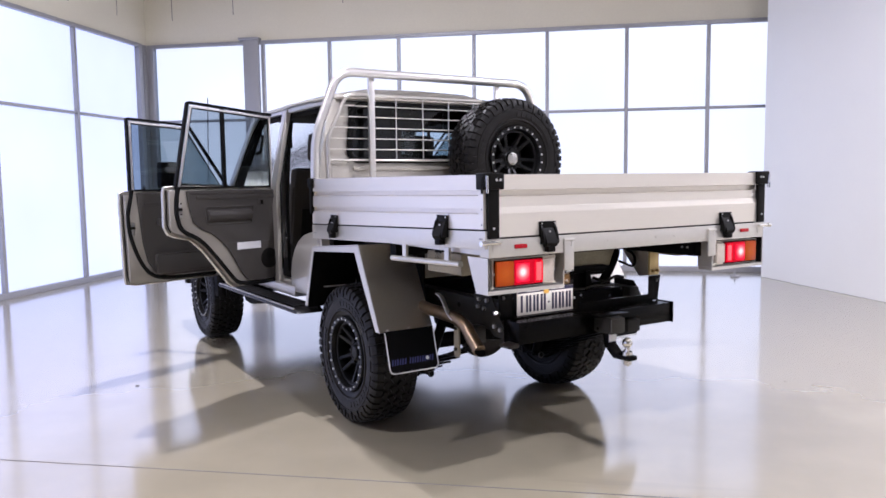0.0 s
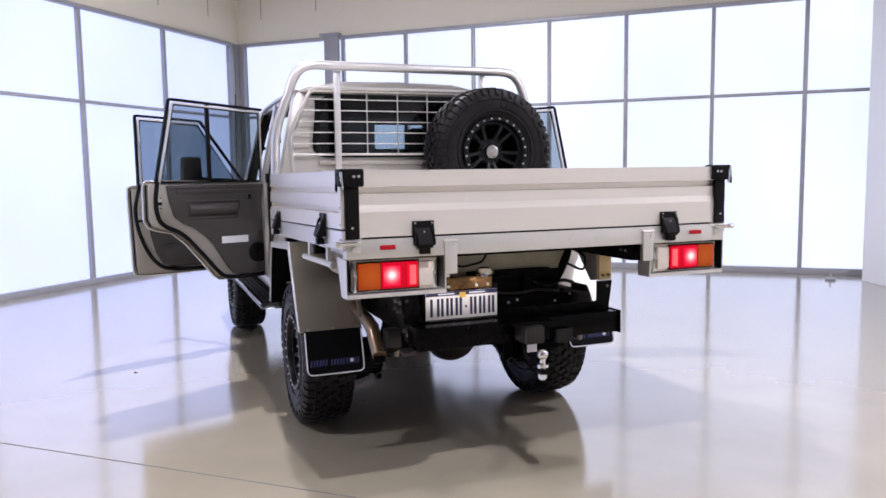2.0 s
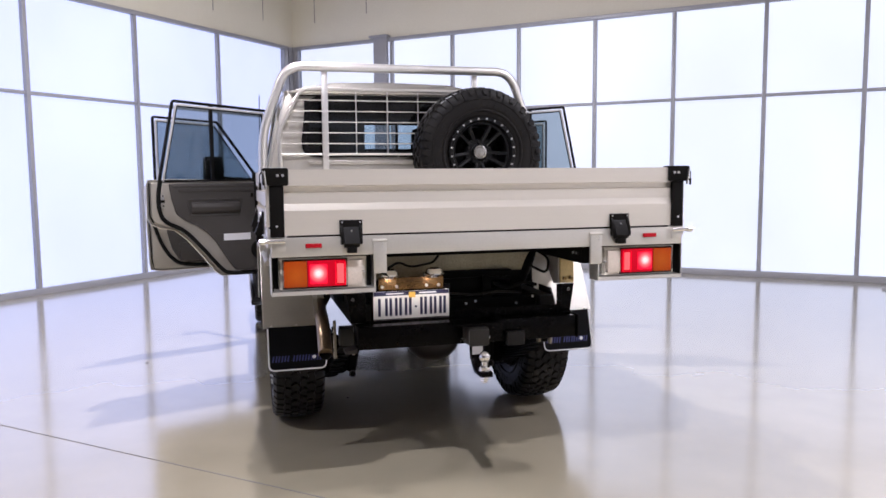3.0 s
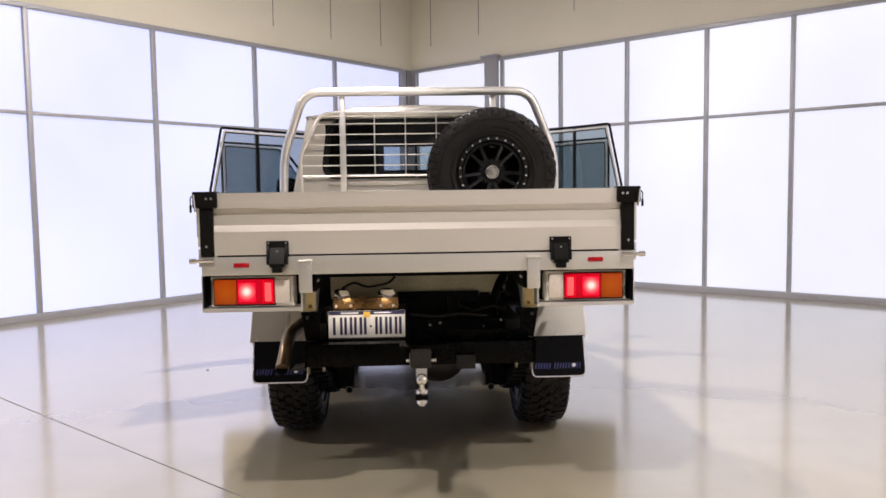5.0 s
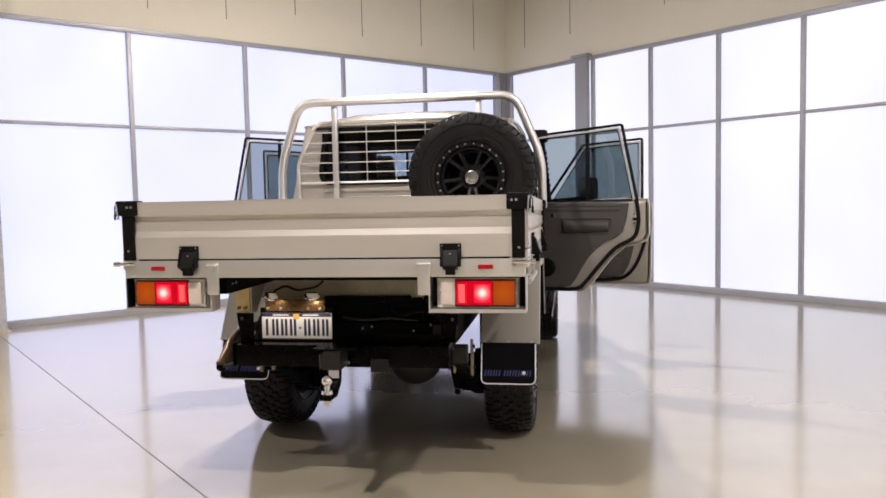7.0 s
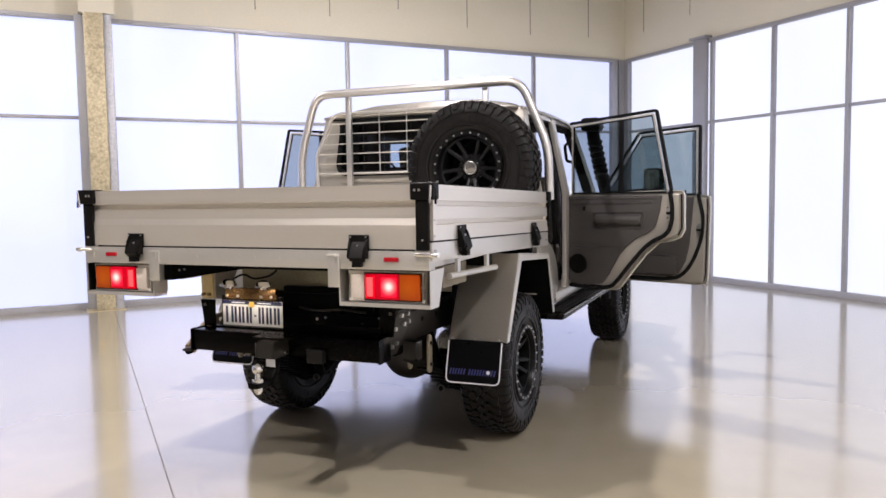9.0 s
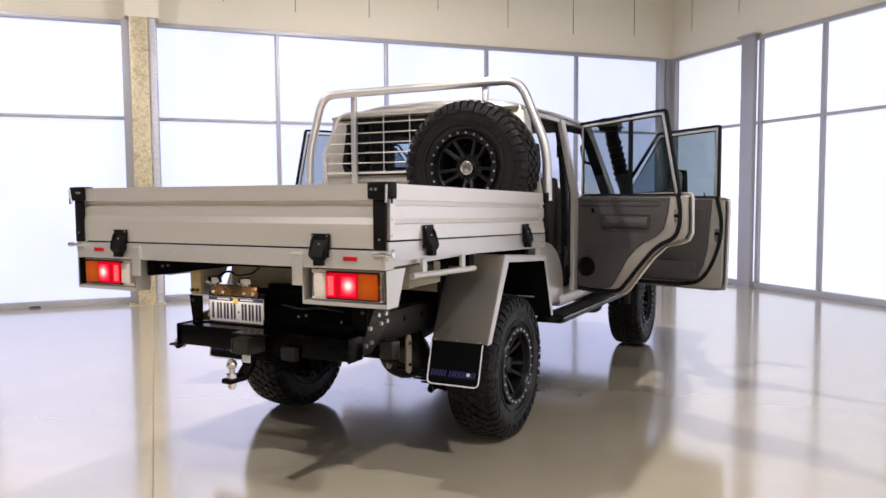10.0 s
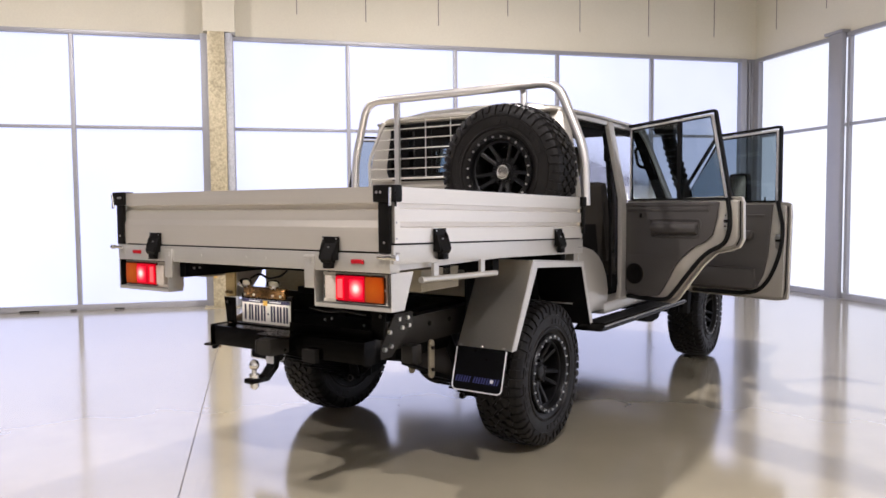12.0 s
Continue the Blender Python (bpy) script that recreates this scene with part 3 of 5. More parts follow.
def wheel(name, m, label, cap_mat, cap_label, like=None):
    """Rim with its tyre, hub, spokes, wheel nuts and bead ring bolts; the repeats share their meshes."""
    if like:
        root = new(name, like.data)
        for c in like.children:
            if c.name.startswith(("centre_cap", "cap_ring")):
                continue
            o = new(c.name.split(".")[0], c.data)
            o.parent, o.matrix_basis = root, c.matrix_basis
            if "label" in c:
                o["label"] = c["label"]
    else:
        root = part(name, rim_mesh(), rim_black)
        part("tyre", tyre_mesh(), rubber, root, "black mud-terrain tyre with chunky lugs")
        part("hub", hub_mesh(), rim_black, root)
        part("brake_drum", lathe(bmesh.new(), [(0.165, -0.10), (0.165, -0.03), (0.15, -0.02), (0.08, -0.015)], 28), underbody, root)
        for nm, make, mat, count, turn in (("spoke", spoke_mesh, rim_black, 5, 0), ("wheel_nut", nut_mesh, rim_black, 5, 36), ("bead_bolt", bolt_mesh, bolt_steel, 24, 0)):
            one = part(nm, make(), mat, root)
            for k in range(1, count):
                o = new(nm, one.data)
                o.parent, o.matrix_local = root, pose(0, 0, 0, turn + 360 * k / count)
            one.matrix_local = pose(0, 0, 0, turn)
    if name == "wheel":
        root.parent, root.matrix_basis = truck, m
        root["label"] = label
    else:
        root.matrix_world = TRUCK @ m
        tagged(root, label, "spare wheel")
    part("centre_cap", lathe(bmesh.new(), [(0.047, 0.045), (0.048, 0.075), (0.043, 0.083), (0.035, 0.085), (0.031, 0.081), (0.012, 0.083), (0.004, 0.084)], 28), cap_mat, root, cap_label)
    part("cap_ring", lathe(bmesh.new(), [(0.056, 0.045), (0.056, 0.065), (0.050, 0.069), (0.049, 0.045)], 28, True), rim_black, root)
    return root


REAR_Y, FRONT_Y = 1.53, 4.64
first = wheel("wheel", pose(0.748, REAR_Y, TYRE_R, 34), "satin black alloy wheel with a bolted bead ring", rim_black, "black centre cap")
wheel("wheel", pose(-0.748, REAR_Y, TYRE_R, 51, 0, 180), "satin black alloy wheel with a bolted bead ring", rim_black, "black centre cap", first)
wheel("wheel", pose(0.845, FRONT_Y, TYRE_R, 25), "satin black alloy wheel with a bolted bead ring", rim_black, "black centre cap", first)
wheel("wheel", pose(-0.79, FRONT_Y, TYRE_R, 5, 0, 180), "satin black alloy wheel with a bolted bead ring", rim_black, "black centre cap", first)
wheel("spare_wheel", pose(0.491, 1.752, 1.598, 38, 0, -90), "black spare wheel with mud-terrain tyre standing in the tray", cap_steel, "polished round centre cap", first)

# -- tray
TOP = 1.475
GATE_LOW, RAIL_LOW = 1.203, 1.125


def tailgate_mesh():
    bm = bmesh.new()
    prof = [(0.0, TOP), (0.0, 1.410), (0.025, 1.407), (0.026, 1.386), (0.011, 1.382), (0.010, 1.338), (0.003, 1.310), (0.003, GATE_LOW + 0.008), (0.042, GATE_LOW + 0.008), (0.042, TOP)]
    return prism(bm, prof, -0.885, 0.885, "x")


tailgate = part("tailgate", tailgate_mesh(), tray_metal, truck, "ribbed bare aluminium tailgate, closed", smooth=False)


def side_mesh(front_top):
    """A drop side, which runs slightly out of square towards the cab."""
    bm = bmesh.new()
    ys = (0.012, 0.047, 0.049, 1.838, 1.840, 1.845)
    low = lambda y: 1.243 - 0.052 * y / 1.86
    top = lambda y: TOP - (TOP - front_top) * y / 1.86
    rows = ((0, 0), (0.285, 0), (0.29, 0.024), (0.372, 0.025), (0.39, 0.002), (0.62, 0.001), (0.625, 0.024), (0.707, 0.025), (0.725, 0.002), (0.93, 0.001), (1.0, 0))
    grid = []
    for i, y in enumerate(ys):
        col = []
        for f, d in rows:
            z = top(y) + (low(y) + 0.004 - top(y)) * f
            col.append(bm.verts.new((0.94 - (d if i in (2, 3) else 0), y, z)))
        grid.append(col)
    inner = [[bm.verts.new((0.905, y, top(y))), bm.verts.new((0.905, y, low(y) + 0.004))] for y in ys]
    for a, b, ia, ib in zip(grid, grid[1:], inner, inner[1:]):
        for p, q, r, s in zip(a, a[1:], b[1:], b):
            bm.faces.new((p, q, r, s))
        bm.faces.new((a[0], b[0], ib[0], ia[0]))
        bm.faces.new((a[-1], ia[1], ib[1], b[-1]))
        bm.faces.new((ia[0], ib[0], ib[1], ia[1]))
    bm.faces.new([*grid[0], inner[0][1], inner[0][0]])
    bm.faces.new([*grid[-1], inner[-1][1], inner[-1][0]][::-1])
    bmesh.ops.recalc_face_normals(bm, faces=bm.faces)
    return bm


def rail_mesh():
    """The coaming rail below a drop side."""
    bm = bmesh.new()
    low = lambda y: 1.163 - 0.06 * y / 1.86
    top = lambda y: 1.239 - 0.052 * y / 1.86
    return prism(bm, [(0.004, low(0)), (0.004, top(0)), (1.86, top(1.86)), (1.86, low(1.86))], 0.86, 0.938, "x")


sides = [part("dropside", side_mesh(1.437), tray_metal, truck, "ribbed aluminium drop side, closed", smooth=False), part("dropside", mirrored(side_mesh(1.472)), tray_metal, truck, "ribbed aluminium drop side, closed", smooth=False)]
both("side_rail", rail_mesh, white_metal, label="aluminium coaming rail", bevel=0.002)
part("tray_floor", bbox(-0.9, 0.9, 0.036, 1.86, 1.13, 1.16), white_metal, truck, "aluminium tray deck")
for s in (1, -1):
    bearer = part("deck_bearer", bbox(*sorted((s * 0.455, s * 0.50)), 0.065, 1.84, 1.042, 1.129), underbody, truck, "black steel deck bearer")
    for y in (0.115, 0.15):
        part("bearer_bolt", rod(bmesh.new(), (s * 0.449, y, 1.085), (s * 0.456, y, 1.085), 0.006, 6), bolt_steel, bearer)
for y in (0.5, 0.95, 1.75):
    part("cross_bearer", bbox(-0.86, 0.86, y - 0.03, y + 0.03, 1.06, 1.128), underbody, truck)
# recessed black strips paint the shade in the gaps below drop sides and gate
both("side_seal", lambda: prism(bmesh.new(), [(0.02, 1.237), (0.02, 1.2465), (1.84, 1.1955), (1.84, 1.186)], 0.88, 0.930, "x"), black_plastic, label="black strip for the shade in the gap under the drop side")
part("gate_seal", bbox(-0.865, 0.865, 0.012, 0.034, GATE_LOW - 0.001, GATE_LOW + 0.0085), black_plastic, truck, "black strip for the shade in the gap under the tailgate")
rear_rail = part("rear_rail", bbox(-0.925, 0.925, -0.004, 0.06, RAIL_LOW, GATE_LOW), white_metal, truck, "plain aluminium rear rail", bevel=0.003)
for x in (-0.24, 0.08, 0.21):
    part("rivet", rod(bmesh.new(), (x, -0.007, 1.165), (x, 0.0, 1.165), 0.006, 8), white_metal, rear_rail)


def corner_cap():
    bm = bmesh.new()
    box(bm, 0.850, 0.952, -0.018, 0.05, 1.412, 1.482, 0.008)
    return bm


def corner_strap():
    return bbox(0.870, 0.926, -0.008, 0.012, 1.206, 1.414, 0.003)


caps = both("corner_bracket", corner_cap, black_plastic, tailgate, "black moulded corner catch")
both("strap", corner_strap, black_plastic, caps, "black vertical strap")
for s in (1, -1):
    cap = caps[0 if s > 0 else 1]
    for x in (0.872, 0.892):
        part("screw", rod(bmesh.new(), (s * x, -0.021, 1.452), (s * x, -0.016, 1.452), 0.006, 8), bolt_steel, cap)
    part("screw", rod(bmesh.new(), (s * 0.9, -0.011, 1.25), (s * 0.9, -0.006, 1.25), 0.005, 8), bolt_steel, cap)
    # dangling pin on a lanyard, and the gate's hinge pin at the rail
    part("pin_lanyard", tube(bmesh.new(), rounded([(s * 0.95, -0.004, 1.468), (s * 0.961, -0.008, 1.455), (s * 0.960, -0.008, 1.42)], 0.012), 0.0025, 8), black_plastic, cap)
    part("pin", rod(bmesh.new(), (s * 0.960, -0.008, 1.425), (s * 0.960, -0.008, 1.395), 0.005, 8), black_plastic, cap)
    part("catch_pin", rod(bmesh.new(), (s * 0.944, -0.021, 1.470), (s * 0.938, -0.016, 1.398), 0.0055, 8), chrome, cap, "bright locking pin")
    part("hinge_pin", rod(bmesh.new(), (s * 0.870, -0.013, 1.190), (s * 0.955, -0.013, 1.190), 0.008, 10), chrome, truck, "bright hinge pin")
    part("hinge_pin_end", rod(bmesh.new(), (s * 0.946, -0.013, 1.190), (s * 0.970, -0.013, 1.190), 0.0115, 12), chrome, truck)
    part("hinge_plate", bbox(*sorted((s * 0.868, s * 0.905)), -0.0075, -0.0045, 1.150, 1.180, 0.001), white_metal, truck)
for s, i in ((1, 0), (-1, 1)):
    for y, z in ((0.02, 1.462), (0.032, 1.462), (0.022, 1.33), (0.022, 1.265), (0.022, 1.205), (0.036, 1.205), (1.83, 1.14), (1.80, 1.14), (1.85, 1.21)):
        part("side_rivet", rod(bmesh.new(), (s * 0.936, y, z), (s * 0.9425, y, z), 0.004, 6), frame_metal, sides[i])
# front corner posts of the drop sides
for s, i, z in ((1, 0, 1.437), (-1, 1, 1.472)):
    c = part("front_catch", bbox(*sorted((s * 0.925, s * 0.962)), 1.815, 1.865, z - 0.055, z + 0.004, 0.006), black_plastic, sides[i], "black moulded corner catch")
    part("front_strap", bbox(*sorted((s * 0.93, s * 0.952)), 1.835, 1.862, z - 0.215, z - 0.05, 0.003), black_plastic, sides[i])


def latch(parent, m):
    """An over-centre latch: backing plate, lever and pivot; faces -y about its own origin."""
    m = m @ Matrix.Diagonal((0.92, 1.0, 0.88, 1))
    bm = bbox(-0.051, 0.051, -0.006, 0.0, -0.05, 0.062, 0.002)
    root = part("latch", moved(bm, m), black_plastic, parent, "black over-centre latch")
    bm = bmesh.new()
    prism(bm, [(-0.006, 0.03), (-0.02, 0.005), (-0.04, -0.045), (-0.03, -0.062), (-0.012, -0.066), (-0.004, -0.02)], -0.034, 0.034, "x")
    for sx in (-1, 1):
        prism(bm, [(-0.004, 0.045), (-0.016, 0.03), (-0.034, -0.035), (-0.03, -0.05), (-0.004, -0.05)], sx * 0.047, sx * 0.037, "x")
    box(bm, -0.022, 0.022, -0.034, -0.002, -0.09, -0.06, 0.003)
    for x, z in ((-0.04, 0.052), (0.04, 0.052), (0.0, 0.012), (0.0, -0.074)):
        rod(bm, (x, -0.006 - (0.03 if z < 0 else 0.004), z), (x, -0.002, z), 0.0055, 8)
    part("latch_lever", moved(bm, m), black_plastic, parent)
    for x, z, d in ((-0.04, 0.052, 0.0115), (0.04, 0.052, 0.0115), (0.0, 0.012, 0.0205)):
        part("latch_rivet", moved(rod(bmesh.new(), (x, -d, z), (x, -0.003, z), 0.0042, 8), m), bolt_steel, parent)
    return root


for x in (-0.604, 0.606):
    latch(tailgate, pose(x, 0.002, 1.215))
for s, i in ((1, 0), (-1, 1)):
    for y, z in ((0.325, 1.243), (1.51, 1.205)):
        latch(sides[i], pose(s * 0.941, y, z, 0, 0, 90 * s))

# reflectors, hinge straps and tail-light boxes
for s in (1, -1):
    r = part("reflector", bbox(s * 0.757 - 0.033, s * 0.757 + 0.033, -0.012, -0.003, 1.159, 1.178, 0.004), red_reflector, rear_rail, "small red reflector")
    h = part("hinge_strap", bbox(s * 0.488 - 0.028, s * 0.488 + 0.028, -0.014, -0.003, 1.047, 1.19, 0.003), white_metal, rear_rail, "aluminium hinge strap")
    for z in (1.158, 1.172):
        part("strap_rivet", rod(bmesh.new(), (s * 0.488 + 0.012, -0.018, z), (s * 0.488 + 0.012, -0.013, z), 0.0045, 8), bolt_steel, h)
    part("hinge_knuckle", rod(bmesh.new(), (s * 0.488 - 0.03, -0.011, 1.182), (s * 0.488 + 0.03, -0.011, 1.182), 0.006, 10), white_metal, rear_rail)
    box0 = bmesh.new()
    x0, x1 = 0.505, 0.928
    prism(box0, [(0.0, 1.124), (0.15, 1.124), (0.085, 0.968), (0.0, 0.968)], x1 - 0.003, x1, "x")
    box(box0, x0, x1 - 0.004, 0.0, 0.085, 0.968, 0.984)
    box(box0, x0, x0 + 0.006, 0.0, 0.09, 0.985, 1.124)
    box(box0, x0, x1 - 0.004, 0.086, 0.09, 0.985, 1.124)
    lb = part("light_box", box0 if s > 0 else mirrored(box0), white_metal, truck, "folded aluminium tail-light box")
    inner = bbox(*sorted((s * 0.512, s * 0.919)), 0.078, 0.084, 0.987, 1.120)
    part("box_lining", inner, black_plastic, lb)
    part("side_lining", bbox(*sorted((s * 0.9185, s * 0.9235)), 0.004, 0.076, 0.986, 1.121), black_plastic, lb)
    span = lambda p, q: sorted((s * p, s * q))
    housing = part("lamp_housing", bbox(*span(0.538, 0.897), 0.03, 0.077, 0.992, 1.114, 0.006), lamp_white, lb, "pale moulded lamp housing")
    part("housing_rim", tube(bmesh.new(), [(s * px, 0.024, pz) for px, pz in ((0.542, 0.996), (0.893, 0.996), (0.893, 1.110), (0.542, 1.110))], 0, closed=True, flat=(0.010, 0.014)), lamp_white, housing)
    part("clear_lens", bbox(*span(0.558, 0.622), 0.008, 0.030, 1.002, 1.104, 0.006), clear_lens, lb, "clear reversing lens")
    part("red_lens", bbox(*span(0.626, 0.783), 0.004, 0.030, 1.000, 1.106, 0.005), red_lens, lb, "red tail lens, lit")
    part("amber_lens", bbox(*span(0.7845, 0.878), 0.004, 0.030, 1.000, 1.106, 0.005), amber, lb, "amber indicator lens")
    part("lit_lens", bbox(*span(0.704, 0.774), -0.001, 0.006, 1.012, 1.092, 0.004), red_lit, lb, "glowing bulb area of the tail lamp")
    part("lens_ridge", tube(bmesh.new(), [(s * px, 0.003, pz) for px, pz in ((0.631, 1.006), (0.670, 1.006), (0.670, 1.098), (0.631, 1.098))], 0, closed=True, flat=(0.004, 0.004)), red_lit, lb)
    part("reflector_panel", bbox(*span(0.636, 0.664), -0.0005, 0.0055, 1.012, 1.092, 0.003), pink_lens, lb, "pale pink reflector panel with an added glow")
    part("lens_bezel", tube(bmesh.new(), [(s * px, 0.016, pz) for px, pz in ((0.6215, 0.9965), (0.8815, 0.9965), (0.8815, 1.1095), (0.6215, 1.1095))], 0, closed=True, flat=(0.010, 0.006)), seal_rubber, lb, "dark lens surround")
    part("lens_joint", bbox(*span(0.7832, 0.7843), 0.006, 0.028, 1.0, 1.106), black_plastic, lb)
    for px in (0.55, 0.885):
        part("lamp_screw", rod(bmesh.new(), (s * px, 0.014, 1.053), (s * px, 0.03, 1.053), 0.005, 8), bolt_steel, lb)

# rope rails under the drop sides
for s in (1, -1):
    rr = part("rope_rail", rod(bmesh.new(), (s * 0.93, 0.20, 1.083), (s * 0.93, 0.83, 1.063), 0.014, 12), white_metal, truck, "white tie-down rail")
    for y in (0.31, 0.70):
        part("rail_bracket", bbox(*sorted((s * 0.92, s * 0.934)), y - 0.018, y + 0.018, 1.07, 1.15), white_metal, rr)


def mudguard_mesh():
    bm = bmesh.new()
    path = [(0.962, 0.65), (1.205, 1.10), (1.86, 1.05), (2.0, 0.66)]
    inner = [(0.966, 0.648), (1.207, 1.096), (1.858, 1.046), (1.996, 0.66)]
    prism(bm, path + inner[::-1], 0.615, 0.945, "x")
    return bm


def flange_mesh():
    bm = bmesh.new()
    outer = [(0.960, 0.648), (1.203, 1.104), (1.864, 1.053), (2.004, 0.66)]
    inner = [(1.012, 0.648), (1.252, 1.058), (1.838, 1.022), (1.968, 0.66)]
    prism(bm, outer + inner[::-1], 0.940, 0.944, "x")
    return bm


guards = both("mudguard", mudguard_mesh, shaded_guard_metal, label="folded aluminium mudguard")
for g, s in zip(guards, (1, -1)):
    part("guard_flange", flange_mesh() if s > 0 else mirrored(flange_mesh()), white_metal, g, "bright folded edge")
    arch = [(0.972, 0.65), (1.213, 1.09), (1.853, 1.04), (1.988, 0.662)]
    lining = prism(bmesh.new(), arch + [(y + dy, z - 0.012) for (y, z), dy in zip(arch, (0.012, 0.01, -0.012, -0.014))][::-1], 0.62, 0.936, "x")
    part("guard_liner", lining if s > 0 else mirrored(lining), underbody, g, "black inner liner")
    part("inner_wall", bbox(*sorted((s * 0.60, s * 0.612)), 1.06, 1.99, 0.60, 1.055), underbody, g)


def flap_mesh():
    bm = bmesh.new()
    box(bm, -0.1525, 0.1525, -0.004, 0.004, -0.225, 0.006)
    vert = [e for e in bm.edges if abs(e.verts[0].co.y - e.verts[1].co.y) > 0.005 and e.verts[0].co.z < -0.1]
    bmesh.ops.bevel(bm, geom=vert, offset=0.03, segments=5, profile=0.5, affect="EDGES")
    return bm


for s in (1, -1):
    m = pose(s * 0.772, 0.955, 0.648, -16)
    flap = part("mud_flap", moved(flap_mesh(), m), flap_black, truck, "glossy black mud flap with a white edge")
    edge = rounded([(-0.149, -0.007, 0.0), (-0.149, -0.007, -0.221), (0.149, -0.007, -0.221), (0.149, -0.007, 0.0)], 0.032, 6)
    part("flap_edge", moved(tube(bmesh.new(), edge, 0.0035, 6), m), label_white, flap, "thin white edging")
    # eight slanted stroke pairs stand for the print
    stroke = None
    for k in range(8):
        for d in (0.0, 0.016):
            x = -0.134 + 0.031 * k + (0.014 if k > 2 else 0.0) + d
            if stroke is None:
                stroke = part("printed_bar", prism(bmesh.new(), [(0.0, -0.016), (0.008, -0.016), (0.015, 0.016), (0.007, 0.016)], -0.001, 0.001, "y"), flap_blue, flap, "dull blue printed bar")
                bar_mesh = stroke.data
            else:
                stroke = new("printed_bar", bar_mesh)
                stroke.parent = flap
                stroke["label"] = "dull blue printed bar"
            stroke.matrix_basis = m @ pose(x, -0.0055, -0.162)
    bm = bmesh.new()
    lathe(bm, [(0.010, 0), (0.010, 0.002)], 16)
    part("printed_dot", moved(bm, m @ pose(0.086, -0.0085, -0.160, 0, 0, 90)), label_white, flap)
    for x in (-0.13, 0.0, 0.13):
        part("flap_bolt", moved(rod(bmesh.new(), (x, -0.012, 0.012), (x, 0.0, 0.012), 0.006, 8), m), bolt_steel, flap)

# -- headboard: roll bar, posts and mesh
bar = rounded([(-0.895, 1.905, 1.40), (-0.885, 1.90, 1.735), (-0.735, 1.87, 2.145), (0.765, 1.87, 2.145), (0.935, 1.89, 1.725), (0.94, 1.90, 1.39)], 0.11, 7)
roll_bar = part("roll_bar", tube(bmesh.new(), bar, 0.0285, 16), tube_metal, truck, "thick bent aluminium roll bar")
for x in (-0.49, 0.52):
    part("upright", bbox(x - 0.02, x + 0.02, 1.885, 1.91, 1.40, 2.12, 0.003), tube_metal, roll_bar)
mesh_frame = rounded([(-0.775, 1.94, 1.45), (-0.785, 1.94, 1.73), (-0.64, 1.95, 2.015), (0.42, 1.95, 2.015)], 0.06, 6)
guard = part("window_guard", tube(bmesh.new(), mesh_frame, 0.012, 10), white_metal, truck, "welded wire guard over the rear window")
part("guard_rail", rod(bmesh.new(), (-0.775, 1.94, 1.592), (0.42, 1.94, 1.592), 0.008, 8), white_metal, guard)
for k in range(1, 6):
    z = 1.592 + 0.07 * k
    left = -0.78 if z < 1.73 else -0.785 + 0.145 * (z - 1.73) / 0.285
    part("wire", rod(bmesh.new(), (left, 1.94, z), (0.42, 1.94, z), 0.0042, 6), white_metal, guard)
for x in (-0.28, -0.07, 0.14, 0.35):
    part("wire", rod(bmesh.new(), (x, 1.948, 1.592), (x, 1.948, 2.012), 0.0042, 6), tube_metal, guard)
part("headboard_panel", bbox(-0.88, 0.92, 1.868, 1.884, 1.14, 1.42), white_metal, truck, "aluminium tray headboard")
part("wheel_carrier", bbox(0.32, 0.68, 1.845, 1.868, 1.15, 1.75), black_powder, truck, "black spare wheel carrier")

# -- cab shell
ROOF_EDGE = 2.0


def roof_mesh():
    bm = bmesh.new()
    ys = [(1.97, 0.0), (2.02, 0.05), (2.15, 0.09), (2.6, 0.105), (3.1, 0.10), (3.38, 0.07), (3.52, 0.02)]
    xs = [-0.725, -0.70, -0.62, -0.4, 0, 0.4, 0.62, 0.70, 0.725]
    grid = []
    for y, h in ys:
        row = []
        for x in xs:
            f = 1 - (abs(x) / 0.725) ** 4
            row.append(bm.verts.new((x * min(1.0, 0.955 + 0.3 * (y - 1.97)), y, ROOF_EDGE + h * f)))
        grid.append(row)
    for a, b in zip(grid, grid[1:]):
        for p, q, r, s in zip(a, a[1:], b[1:], b):
            bm.faces.new((p, q, r, s))
    bmesh.ops.solidify(bm, geom=bm.faces[:], thickness=0.03)
    bmesh.ops.recalc_face_normals(bm, faces=bm.faces)
    return bm


roof = part("roof", roof_mesh(), paint, truck, "silver painted roof")
both("roof_gutter", lambda: tube(bmesh.new(), rounded([(0.735, 1.99, 1.99), (0.745, 2.6, 2.0), (0.745, 3.42, 1.985), (0.80, 3.72, 1.58)], 0.2), 0.012, 8), paint, roof)


def lean(z):
    """Half the cab's width at a height: the glasshouse leans in."""
    return 0.855 if z < 1.43 else 0.855 - (z - 1.43) * 0.205


def pillar(bm, quad, thick=0.07):
    """A leaning pillar from four (y, z) corners."""
    out = [bm.verts.new((lean(z), y, z)) for y, z in quad]
    inn = [bm.verts.new((lean(z) - thick, y, z)) for y, z in quad]
    k = len(quad)
    bm.faces.new(out), bm.faces.new(inn[::-1])
    for i in range(k):
        bm.faces.new((out[i], inn[i], inn[(i + 1) % k], out[(i + 1) % k]))
    bmesh.ops.recalc_face_normals(bm, faces=bm.faces)
    return bm


